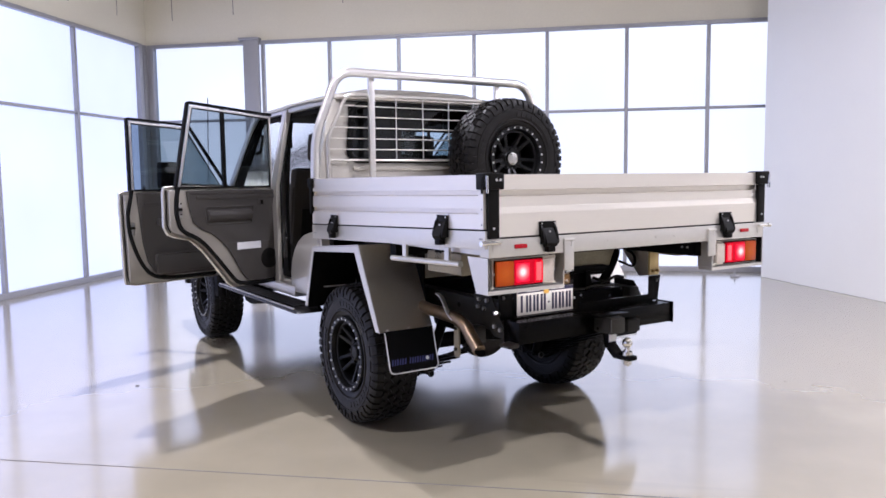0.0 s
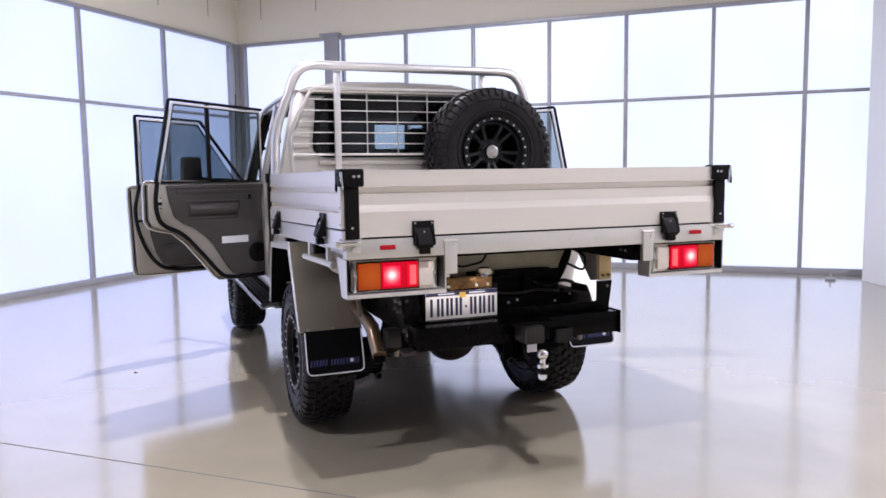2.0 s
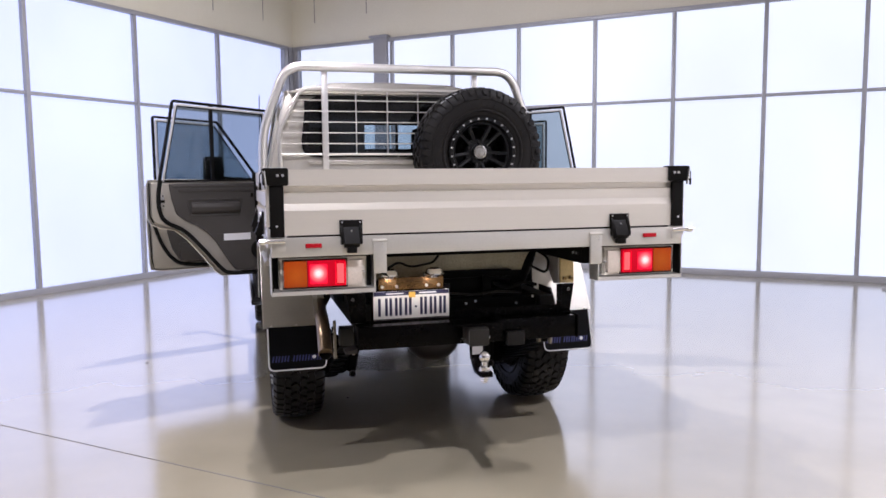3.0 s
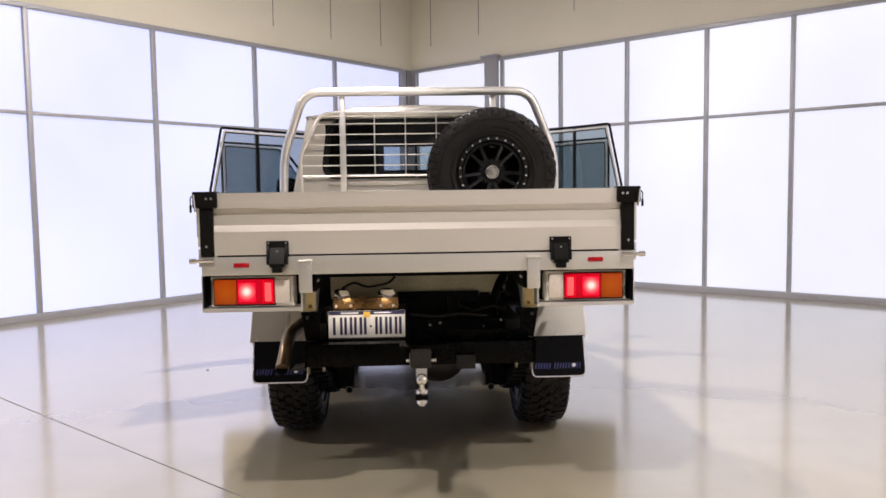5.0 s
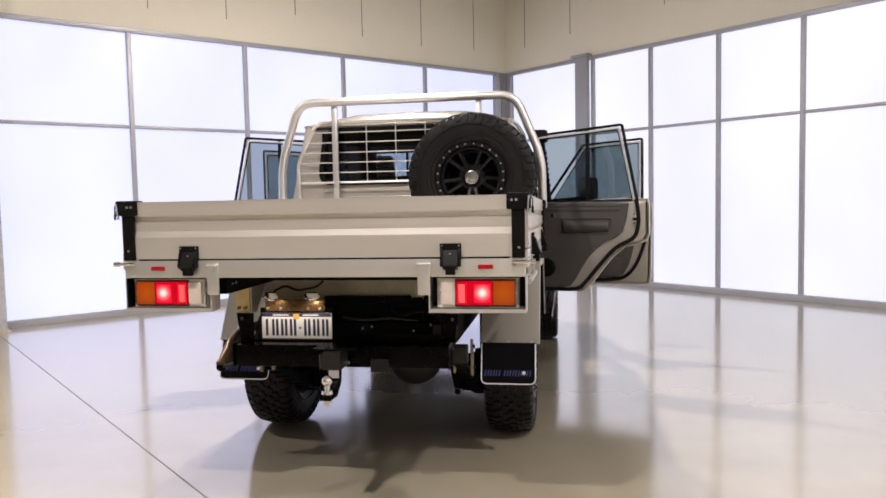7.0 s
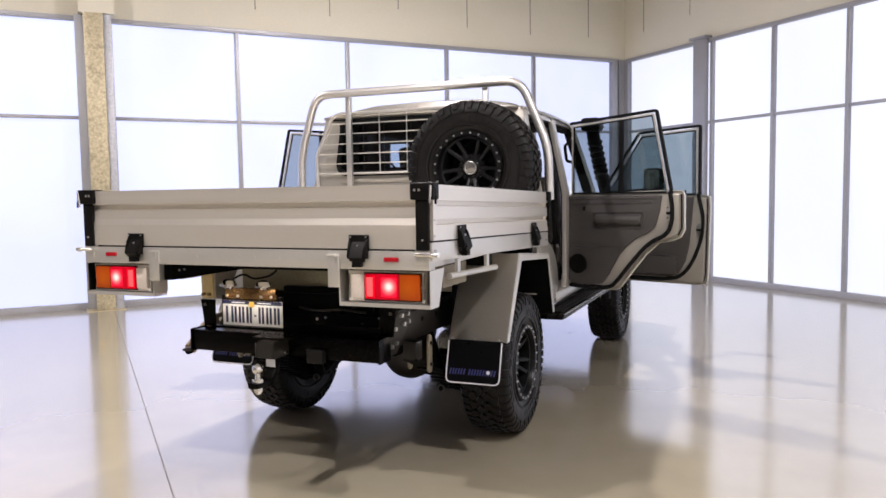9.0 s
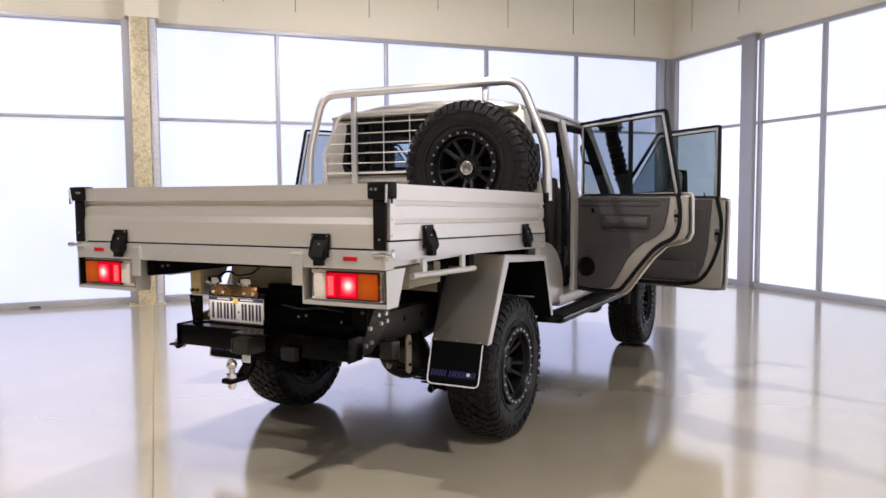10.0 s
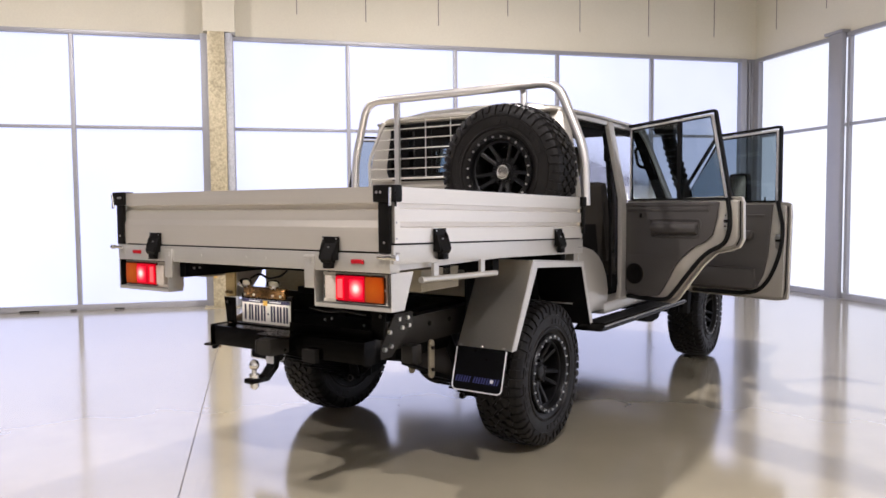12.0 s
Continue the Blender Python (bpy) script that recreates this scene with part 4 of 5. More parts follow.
quarter = [(1.985, 1.13), (2.10, 1.125), (2.22, 1.10), (2.32, 1.055), (2.40, 0.99), (2.455, 0.91), (2.48, 0.82), (2.475, 0.74), (2.46, 0.69), (2.05, 0.69), (1.99, 0.9)]
both("rear_quarter", lambda: pillar(bmesh.new(), quarter, 0.10), paint, label="silver lower quarter panel behind the doors", bevel=0.012)
both("rear_pillar", lambda: pillar(bmesh.new(), [(1.97, 1.12), (1.97, 1.43), (2.0, 2.0), (2.10, 2.0), (2.03, 1.43), (2.01, 1.12)]), paint, bevel=0.008)
pillars = both("centre_pillar", lambda: pillar(bmesh.new(), [(2.70, 0.72), (2.728, 0.80), (2.735, 1.43), (2.755, 2.0), (2.85, 2.0), (2.81, 1.43), (2.815, 0.72)], 0.038), paint, label="silver pillar between the doors", bevel=0.008)
both("pillar_seal", lambda: tube(bmesh.new(), [(lean(z) - 0.036, 2.728 + 0.034 * max(0, z - 1.43), z) for z in (0.82, 1.1, 1.43, 1.96)], 0.006, 8), seal_rubber, pillars)
both("front_pillar", lambda: pillar(bmesh.new(), [(3.80, 0.70), (3.77, 1.42), (3.45, 1.99), (3.54, 1.99), (3.92, 1.42), (3.95, 0.70)]), paint, bevel=0.008)
both("pillar_trim", lambda: moved(pillar(bmesh.new(), [(3.755, 0.75), (3.735, 1.42), (3.425, 1.96), (3.52, 1.96), (3.79, 1.42), (3.79, 0.75)], 0.075), pose(-0.008, 0, 0)), cabin_dark, label="dark inner trim of the front pillar", bevel=0.006)
both("sill", lambda: bbox(0.70, 0.86, 2.40, 3.90, 0.655, 0.735, 0.012), paint, label="silver door sill")
both("roof_rail", lambda: bbox(0.66, 0.735, 2.0, 3.48, 1.955, 2.005, 0.01), paint)
both("door_header", lambda: bbox(0.655, 0.70, 2.1, 3.45, 1.92, 1.958, 0.008), cabin_dark)

# rear wall of the cab with its window


def rear_wall_mesh():
    bm = bmesh.new()
    out = [(-0.845, 0.775), (-0.845, 1.43), (-0.735, 2.0), (0.735, 2.0), (0.845, 1.43), (0.845, 0.775)]
    inn = [(-0.62, 1.60), (-0.62, 1.62), (-0.575, 1.945), (0.575, 1.945), (0.62, 1.62), (0.62, 1.60)]
    k = len(out)
    rings = []
    for y, pts in ((1.965, out), (1.965, inn), (2.03, inn), (2.03, out)):
        rings.append([bm.verts.new((x, y + (z - 1.43) * 0.06, z)) for x, z in pts])
    for p, q in zip(rings, rings[1:] + rings[:1]):
        for i in range(k):
            bm.faces.new((p[i], p[(i + 1) % k], q[(i + 1) % k], q[i]))
    bmesh.ops.recalc_face_normals(bm, faces=bm.faces)
    return bm


rear_wall = part("rear_wall", rear_wall_mesh(), paint, truck, "silver rear wall of the cab", bevel=0.006)
for z in (1.48, 1.54):
    part("pressing", bbox(-0.6, 0.6, 1.952, 1.972, z - 0.012, z + 0.012, 0.005), paint, rear_wall)
gasket = rounded([(0.0, 1.965, 1.592), (-0.63, 1.965, 1.592), (-0.585, 1.985, 1.955), (0.585, 1.985, 1.955), (0.63, 1.965, 1.592), (0.01, 1.965, 1.592)], 0.09, 7)
rear_window = part("rear_window", tube(bmesh.new(), gasket, 0.02, 10), seal_rubber, truck, "rear window in a black rubber seal")
for x0, x1, z0, z1 in ((-0.615, -0.222, 1.598, 1.95), (0.222, 0.615, 1.598, 1.95), (-0.222, 0.222, 1.795, 1.95), (-0.222, 0.222, 1.598, 1.622)):
    part("glass", bbox(x0, x1, 1.984, 1.990, z0, z1), rear_tint, rear_window, "black tinted glass").visible_shadow = False
slider = part("sliding_pane", bbox(-0.220, 0.220, 1.992, 1.997, 1.624, 1.793), slider_tint, rear_window, "clear sliding pane")
slider.visible_shadow = False
part("slider_frame", tube(bmesh.new(), [(x, 1.99, z) for x, z in ((-0.222, 1.622), (0.222, 1.622), (0.222, 1.795), (-0.222, 1.795))], 0, closed=True, flat=(0.012, 0.014)), seal_rubber, rear_window)
part("sliding_bar", bbox(-0.008, 0.008, 1.983, 2.0, 1.628, 1.789), seal_rubber, rear_window)
# rain gutter along the roof's rear edge; a black strip below paints its shadow line
part("rear_gutter", tube(bmesh.new(), rounded([(-0.715, 2.03, 1.992), (-0.68, 1.958, 1.996), (0.68, 1.958, 1.996), (0.715, 2.03, 1.992)], 0.05), 0.011, 8), paint, roof)
part("roof_joint", bbox(-0.66, 0.66, 1.962, 1.990, 1.970, 1.978), seal_rubber, roof)

# bonnet, wings and nose
part("bonnet", bbox(-0.62, 0.62, 3.95, 5.22, 1.28, 1.385, 0.035), paint, truck, "silver bonnet")


def wing_mesh():
    bm = bmesh.new()
    arch = [(FRONT_Y + 0.52 * math.cos(a), 0.44 + 0.52 * math.sin(a)) for a in [math.pi * i / 12 for i in range(13)]]
    prof = [(3.92, 1.34), (3.92, 0.68), (arch[-1][0], 0.68)] + [(y, max(z, 0.68)) for y, z in arch[::-1]] + [(5.25, 0.68), (5.25, 1.22), (5.1, 1.32)]
    return prism(bm, prof, 0.60, 0.885, "x")


both("wing", wing_mesh, paint, label="silver front wing", bevel=0.02)
both("flare", lambda: tube(bmesh.new(), [(0.90, FRONT_Y + 0.55 * math.cos(a), 0.46 + 0.52 * math.sin(a)) for a in [math.pi * i / 14 for i in range(15)]], 0.05, 8), black_plastic, label="black wheel arch flare")
part("grille", bbox(-0.6, 0.6, 5.2, 5.27, 0.80, 1.27, 0.02), black_plastic, truck, "dark front grille")
part("front_bumper", bbox(-0.9, 0.9, 5.28, 5.45, 0.55, 0.80, 0.03), black_powder, truck, "black steel front bumper")
part("scuttle", bbox(-0.80, 0.80, 3.78, 3.98, 1.22, 1.41, 0.02), paint, truck)
bm = bmesh.new()
q = [(-0.76, 3.92, 1.42), (0.76, 3.92, 1.42), (0.66, 3.46, 1.98), (-0.66, 3.46, 1.98)]
bm.faces.new([bm.verts.new(p) for p in q])
bmesh.ops.solidify(bm, geom=bm.faces[:], thickness=0.006)
part("windscreen", bm, windscreen_tint, truck, "clear laminated windscreen").visible_shadow = False
part("aerial", rod(bmesh.new(), (-0.85, 4.56, 1.30), (-0.83, 4.53, 2.235), 0.004, 6), black_plastic, truck, "thin black aerial")

# snorkel up the right-hand front pillar
snorkel = part("snorkel", tube(bmesh.new(), rounded([(0.91, 4.55, 1.26), (0.91, 4.22, 1.34), (0.885, 4.07, 1.52), (0.85, 3.78, 1.93), (0.85, 3.765, 1.97)], 0.1), 0.056, 14), black_plastic, truck, "black air intake snorkel beside the pillar")
for k in range(7):
    f = 0.12 + 0.12 * k
    part("snorkel_rib", moved(lathe(bmesh.new(), [(0.060, -0.008), (0.067, 0.0), (0.060, 0.008)], 16), pose(0.885 - 0.035 * f, 4.07 - 0.29 * f, 1.52 + 0.41 * f, 35.3, 0, 0) @ pose(0, 0, 0, 0, 90, 0)), black_plastic, snorkel)
part("snorkel_head", bbox(0.765, 0.935, 3.64, 3.82, 1.95, 2.065, 0.035), black_plastic, snorkel, "square intake head")
part("head_band", bbox(0.76, 0.94, 3.635, 3.825, 1.985, 2.0, 0.006), black_plastic, snorkel)
# grab handle on the right-hand front pillar
both("grab_handle", lambda: tube(bmesh.new(), rounded([(0.70, 3.56, 1.86), (0.66, 3.53, 1.83), (0.66, 3.60, 1.70), (0.71, 3.66, 1.69)], 0.03), 0.013, 8), black_plastic, label="black grab handle")

# cabin
part("cabin_floor", bbox(-0.72, 0.72, 2.05, 3.95, 0.66, 0.70), cabin_dark, truck, "dark cabin floor")
part("head_lining", bbox(-0.655, 0.655, 2.06, 3.42, 1.94, 1.955), cabin_dark, truck, "dark head lining")
part("firewall", bbox(-0.72, 0.72, 3.80, 3.90, 0.70, 1.22), cabin_dark, truck)
dash = part("dashboard", bbox(-0.72, 0.72, 3.52, 3.86, 1.12, 1.40, 0.05), cabin_dark, truck, "dark dashboard")
part("steering_wheel", moved(tube(bmesh.new(), [(0.19 * math.cos(2 * math.pi * i / 28), 0.19 * math.sin(2 * math.pi * i / 28), 0) for i in range(28)], 0.014, 8, True), pose(0.36, 3.36, 1.36, 62)), black_plastic, truck, "black steering wheel")
part("steering_column", rod(bmesh.new(), (0.36, 3.37, 1.36), (0.36, 3.62, 1.24), 0.03), black_plastic, truck)


def seat(x0, x1, y, tall, rests, name="seat"):
    """Cushion on a base, a leaning backrest with side bolsters, and headrests."""
    s = part(name, bbox(x0, x1, y, y + 0.48, 0.86, 1.0, 0.05), seat_cloth, truck, "grey-brown cloth seat")
    part("seat_base", bbox(x0 + 0.04, x1 - 0.04, y + 0.04, y + 0.44, 0.702, 0.86), cabin_dark, s)
    lean_back = pose(0, y + 0.02, 0.97, 12)
    part("backrest", moved(bbox(x0 + 0.01, x1 - 0.01, -0.07, 0.06, 0, tall, 0.05), lean_back), seat_cloth, s)
    for bx in (x0 + 0.045, x1 - 0.045):
        part("bolster", moved(bbox(bx - 0.045, bx + 0.045, -0.05, 0.085, 0.06, tall - 0.12, 0.04), lean_back), seat_cloth, s)
    part("back_pocket", moved(bbox(x0 + 0.08, x1 - 0.08, -0.078, -0.066, 0.08, 0.30, 0.004), lean_back), cabin_dark, s)
    for k in range(rests):
        cx = x0 + (x1 - x0) * (k + 0.5) / rests
        hr = part("headrest", moved(bbox(cx - 0.13, cx + 0.13, -0.045, 0.045, tall + 0.05, tall + 0.27, 0.045), lean_back), seat_cloth, s)
        for px in (cx - 0.06, cx + 0.06):
            part("headrest_post", moved(rod(bmesh.new(), (px, 0, tall - 0.02), (px, 0, tall + 0.04), 0.006, 6), lean_back), chrome, s)
    return s


seat(-0.66, 0.66, 2.13, 0.42, 0, "rear_bench")
seat(0.16, 0.68, 2.98, 0.60, 1, "front_seat")
seat(-0.68, -0.16, 2.98, 0.60, 1, "front_seat")
belts = both("seat_belt", lambda: tube(bmesh.new(), [(0.708, 2.752, 1.90), (0.735, 2.75, 1.72), (0.765, 2.74, 1.30), (0.765, 2.74, 0.8)], 0, flat=(0.022, 0.008)), black_plastic, label="black seat belt")
both("belt_anchor", lambda: bbox(0.712, 0.748, 2.738, 2.762, 1.70, 1.80, 0.006), black_plastic, belts)

# -- doors: u outwards from the hinge, w to the outer side, z up


def door_shell(outline, depth):
    """The pressed shell: an inner face, a step round its edge and the outer skin."""
    k = len(outline)
    area = sum(a[0] * b[1] - b[0] * a[1] for a, b in zip(outline, outline[1:] + outline[:1]))
    turn = 1 if area > 0 else -1

    def inset(d):
        out = []
        for i in range(k):
            a, b, c = Vector(outline[i - 1]), Vector(outline[i]), Vector(outline[(i + 1) % k])
            n1, n2 = (b - a).normalized(), (c - b).normalized()
            n = Vector((-(n1 + n2).y, (n1 + n2).x)).normalized() * turn
            out.append(b + n * d)
        return out
    bm = bmesh.new()
    rings = [[bm.verts.new((p.x, w, p.y)) for p in inset(d)] for d, w in ((0.030, 0.0), (0.028, 0.034), (0.012, 0.036), (0.006, 0.024), (0.0, 0.028), (0.0, depth - 0.01), (0.008, depth))]
    faces = [bm.faces.new(rings[0]), bm.faces.new(rings[-1][::-1])]
    for p, q in zip(rings, rings[1:]):
        faces += [bm.faces.new((p[i], p[(i + 1) % k], q[(i + 1) % k], q[i])) for i in range(k)]
    bmesh.ops.recalc_face_normals(bm, faces=faces)
    return bm


def mirror_mesh(inset, thick):
    """An upright mirror outline with round corners, wider at its foot."""
    w, h = 0.088 - inset, 0.115 - inset
    pts = rounded([(0, -h, 0), (-w, -h, 0), (-w * 0.92, h, 0), (w * 0.92, h, 0), (w, -h, 0), (0.001, -h, 0)], 0.035, 5)
    return prism(bmesh.new(), [(p.x, p.y) for p in pts], 0.0, thick, "y")


def door(side, hinge, degrees, outline, frame_path, rim_path, glass_quad, trim, seal, depth, divider):
    hx, hy = hinge
    m = pose(hx, hy, 0, 0, 0, -degrees)
    kit = lambda bm: moved(bm, m) if side > 0 else mirrored(moved(bm, m))
    rear = divider is not None
    shell = part("rear_door" if rear else "front_door", kit(door_shell(outline, depth)), paint, truck, "silver door standing wide open, grey inside", bevel=0.003)
    fr = [(u, 0.024, z) for u, z in frame_path]
    part("window_frame", kit(tube(bmesh.new(), rounded(fr, 0.012, 3), 0, flat=(0.013, 0.014))), tube_metal, shell, "bright window frame")
    part("frame_seal", kit(tube(bmesh.new(), rounded([(u, 0.026, z) for u, z in rim_path], 0.014, 3), 0, flat=(0.025, 0.018))), seal_rubber, shell, "black rubber seal round the window frame")
    gq = bmesh.new()
    prism(gq, glass_quad, 0.028, 0.033, "y")
    g = part("window_glass", kit(gq), rear_door_tint if rear else window_tint, shell, "tinted side glass")
    run = [(u, 0.026, z) for u, z in glass_quad]
    part("glass_run", kit(tube(bmesh.new(), run, 0, closed=True, flat=(0.012, 0.016))), seal_rubber, shell)
    t = part("trim_panel", kit(prism(bmesh.new(), trim, -0.022, 0.0, "y")), trim_grey, shell, "dark grey moulded inner trim", bevel=0.008)
    part("door_seal", kit(tube(bmesh.new(), rounded([(u, -0.006, z) for u, z in seal], 0.05, 3), 0.015, 8)), seal_rubber, shell, "black rubber door seal")
    # a thin black bead draws the shadow line inside the edge flange
    gap = [(0.850, 1.41), (0.853, 1.18), (0.828, 1.13)] if rear else [(0.980, 1.37), (0.984, 1.30), (0.970, 0.76), (0.955, 0.705)]
    part("flange_gap", kit(tube(bmesh.new(), [(u, 0.022, z) for u, z in gap], 0.005, 6)), seal_rubber, shell)
    if rear:
        part("window_divider", kit(bbox(divider - 0.012, divider + 0.012, 0.018, 0.042, 1.42, 1.965)), seal_rubber, shell)
        part("arm_rest", kit(prism(bmesh.new(), [(-0.020, 1.275), (-0.052, 1.262), (-0.062, 1.235), (-0.052, 1.205), (-0.020, 1.185)], 0.23, 0.58, "x")), trim_grey, shell, "moulded pull handle", bevel=0.008)
        part("trim_ridge", kit(bbox(0.02, 0.66, -0.028, -0.018, 1.345, 1.37, 0.004)), trim_grey, shell)
        part("trim_ridge", kit(bbox(0.02, 0.70, -0.026, -0.018, 1.380, 1.392, 0.003)), trim_grey, shell)
        part("handle_recess", kit(tube(bmesh.new(), rounded([(0.205, -0.023, 1.29), (0.605, -0.023, 1.29), (0.585, -0.023, 1.172), (0.225, -0.023, 1.172)], 0.03, 4), 0.006, 6, True)), trim_grey, shell, "moulded surround of the pull handle")
        part("trim_ridge", kit(bbox(0.0, 0.44, -0.0245, -0.018, 1.03, 1.037, 0.002)), trim_grey, shell)
        part("speaker", kit(moved(lathe(bmesh.new(), [(0.075, 0.0), (0.072, 0.012), (0.06, 0.016), (0.03, 0.008)], 28), pose(0.075, -0.018, 0.905, 0, 0, -90))), black_plastic, shell, "round black speaker grille")
        part("door_release", kit(bbox(0.105, 0.165, -0.0245, -0.02, 1.295, 1.335, 0.001)), trim_grey, shell)
        part("release_lever", kit(bbox(0.12, 0.14, -0.030, -0.025, 1.30, 1.33, 0.002)), black_plastic, shell)
        if side < 0:
            part("warning_label", kit(bbox(0.15, 0.35, -0.0265, -0.0225, 0.985, 1.035)), label_white, shell, "white paper sticker")
        # a solid black block gives the dark inside of the latch hole
        part("latch_hole", kit(bbox(0.755, 0.80, -0.010, 0.03, 1.272, 1.292)), black_plastic, shell)
        for z in (1.25, 1.32):
            part("latch_screw", kit(rod(bmesh.new(), (0.765, -0.010, z), (0.765, 0.004, z), 0.006, 8)), black_plastic, shell)
    else:
        part("trim_pocket", kit(bbox(0.22, 0.765, -0.06, -0.02, 0.755, 0.91, 0.02)), trim_grey, shell, "moulded map pocket")
        part("pocket_lip", kit(tube(bmesh.new(), rounded([(0.215, -0.05, 0.80), (0.225, -0.058, 0.915), (0.76, -0.058, 0.915), (0.775, -0.05, 0.80)], 0.03, 4), 0.006, 6)), trim_grey, shell, "rolled edge of the map pocket")
        part("arm_rest", kit(bbox(0.30, 0.74, -0.075, -0.02, 1.13, 1.19, 0.02)), trim_grey, shell)
        part("trim_ridge", kit(bbox(0.06, 0.83, -0.028, -0.018, 1.29, 1.31, 0.004)), trim_grey, shell)
        # black block in place of the shaded latch opening
        part("latch_hole", kit(bbox(0.905, 0.945, -0.010, 0.03, 1.112, 1.13)), black_plastic, shell)
        part("lock_knob", kit(rod(bmesh.new(), (0.80, 0.02, 1.40), (0.80, 0.02, 1.435), 0.006, 8)), black_plastic, shell)
        part("mirror_arm", kit(tube(bmesh.new(), rounded([(0.06, 0.06, 1.42), (0.10, 0.22, 1.425), (0.20, 0.50, 1.44)], 0.1), 0.020, 8)), black_plastic, shell)
        part("door_mirror", kit(moved(mirror_mesh(0.0, 0.06), pose(0.255, 0.50, 1.525))), black_plastic, shell, "square black towing mirror")
        if side > 0:
            part("mirror_glass", kit(moved(mirror_mesh(0.012, 0.004), pose(0.255, 0.4955, 1.525))), mirror_silver, shell, "silvered mirror glass")
        part("drain_plug", kit(rod(bmesh.new(), (0.952, 0.027, 0.745), (0.952, 0.0375, 0.745), 0.011, 12)), black_plastic, shell)
        part("edge_screw", kit(rod(bmesh.new(), (0.955, 0.027, 1.33), (0.955, 0.0375, 1.33), 0.008, 10)), black_plastic, shell)
    u0, z0 = (0.775, 1.283) if rear else (0.925, 1.12)
    part("lock_plate", kit(bbox(u0 - 0.018, u0 + 0.030, -0.0075, -0.0045, z0 - 0.055, z0 + 0.045, 0.001)), bolt_steel, shell, "bright lock plate")
    part("outer_handle", kit(bbox(0.60, 0.74, depth, depth + 0.03, 1.24, 1.27, 0.008)), black_plastic, shell)
    return shell


rear_out = [(-0.03, 1.42), (0.70, 1.44), (0.855, 1.435), (0.87, 1.40), (0.872, 1.165), (0.845, 1.115), (0.79, 1.09), (0.687, 1.07), (0.595, 0.99), (0.485, 0.855), (0.40, 0.745), (0.36, 0.718), (0.2, 0.715), (0.0, 0.718), (-0.03, 0.75)]
rear_trim = [(-0.01, 1.405), (0.725, 1.405), (0.71, 1.30), (0.68, 1.19), (0.62, 1.14), (0.54, 1.105), (0.47, 1.05), (0.41, 0.985), (0.36, 0.90), (0.31, 0.815), (0.27, 0.765), (0.2, 0.75), (0.02, 0.755), (-0.01, 0.79)]
rear_seal = [(0.778, 1.43), (0.795, 1.34), (0.797, 1.24), (0.775, 1.16), (0.73, 1.12), (0.65, 1.085), (0.585, 1.03), (0.485, 0.915), (0.40, 0.81), (0.345, 0.75), (0.28, 0.737), (0.1, 0.733), (0.0, 0.74)]
rear_frame = [(0.004, 1.42), (0.008, 1.925), (0.645, 1.966), (0.756, 1.42)]
rear_rim = [(-0.012, 1.944), (0.667, 1.99), (0.78, 1.42)]
rear_glass = [(0.012, 1.425), (0.016, 1.917), (0.637, 1.957), (0.745, 1.425)]
front_out = [(0.0, 1.40), (0.96, 1.40), (1.0, 1.385), (1.005, 1.30), (0.99, 0.75), (0.98, 0.69), (0.9, 0.675), (0.15, 0.675), (0.03, 0.72), (0.0, 0.8)]
front_trim = [(0.03, 1.385), (0.885, 1.385), (0.868, 1.2), (0.85, 1.0), (0.815, 0.86), (0.76, 0.765), (0.68, 0.735), (0.2, 0.73), (0.05, 0.78), (0.03, 0.85)]
front_seal = [(0.918, 1.41), (0.928, 1.36), (0.962, 1.22), (0.955, 1.10), (0.93, 1.0), (0.888, 0.89), (0.835, 0.80), (0.76, 0.733), (0.62, 0.71), (0.2, 0.705)]
front_frame = [(0.405, 1.895), (0.895, 1.92), (0.893, 1.40)]
front_rim = [(0.02, 1.42), (0.385, 1.918), (0.917, 1.945), (0.916, 1.40)]
front_glass = [(0.075, 1.405), (0.41, 1.885), (0.886, 1.91), (0.884, 1.405)]
for s, hr, hf in ((1, (0.868, 2.82), (0.878, 3.85)), (-1, (0.838, 2.82), (0.845, 3.85))):
    door(s, hr, 18, rear_out, rear_frame, rear_rim, rear_glass, rear_trim, rear_seal, 0.06, 0.40)
    door(s, hf, 21, front_out, front_frame, front_rim, front_glass, front_trim, front_seal, 0.06, None)

# -- side steps
for s in (1, -1):
    st = part("side_step", prism(bmesh.new(), [(2.02, 0.602), (2.10, 0.632), (3.80, 0.612), (3.86, 0.592), (3.80, 0.580), (2.10, 0.596)], *sorted((s * 0.80, s * 0.99)), "x"), black_powder, truck, "black side step", bevel=0.006)
    for k in range(4):
        xa = 0.835 + 0.034 * k
        part("tread_strip", prism(bmesh.new(), [(2.15, 0.632), (2.15, 0.637), (3.75, 0.6185), (3.75, 0.6135)], *sorted((s * xa, s * (xa + 0.024))), "x"), black_plastic, st, "ribbed tread strip")
    # a plain rounded mass added below the step, not a known fitting
    mount = [(3.38, 0.60), (3.46, 0.50), (3.56, 0.44), (3.70, 0.42), (3.84, 0.43), (3.92, 0.48), (3.98, 0.60)]
    part("step_mount", prism(bmesh.new(), mount, *sorted((s * 0.66, s * 0.76)), "x"), underbody, st, "dark rounded body under the step", bevel=0.02)
    part("step_edge", rod(bmesh.new(), (s * 0.986, 2.09, 0.626), (s * 0.986, 3.80, 0.608), 0.006, 8), frame_metal, st, "thin bright edge")

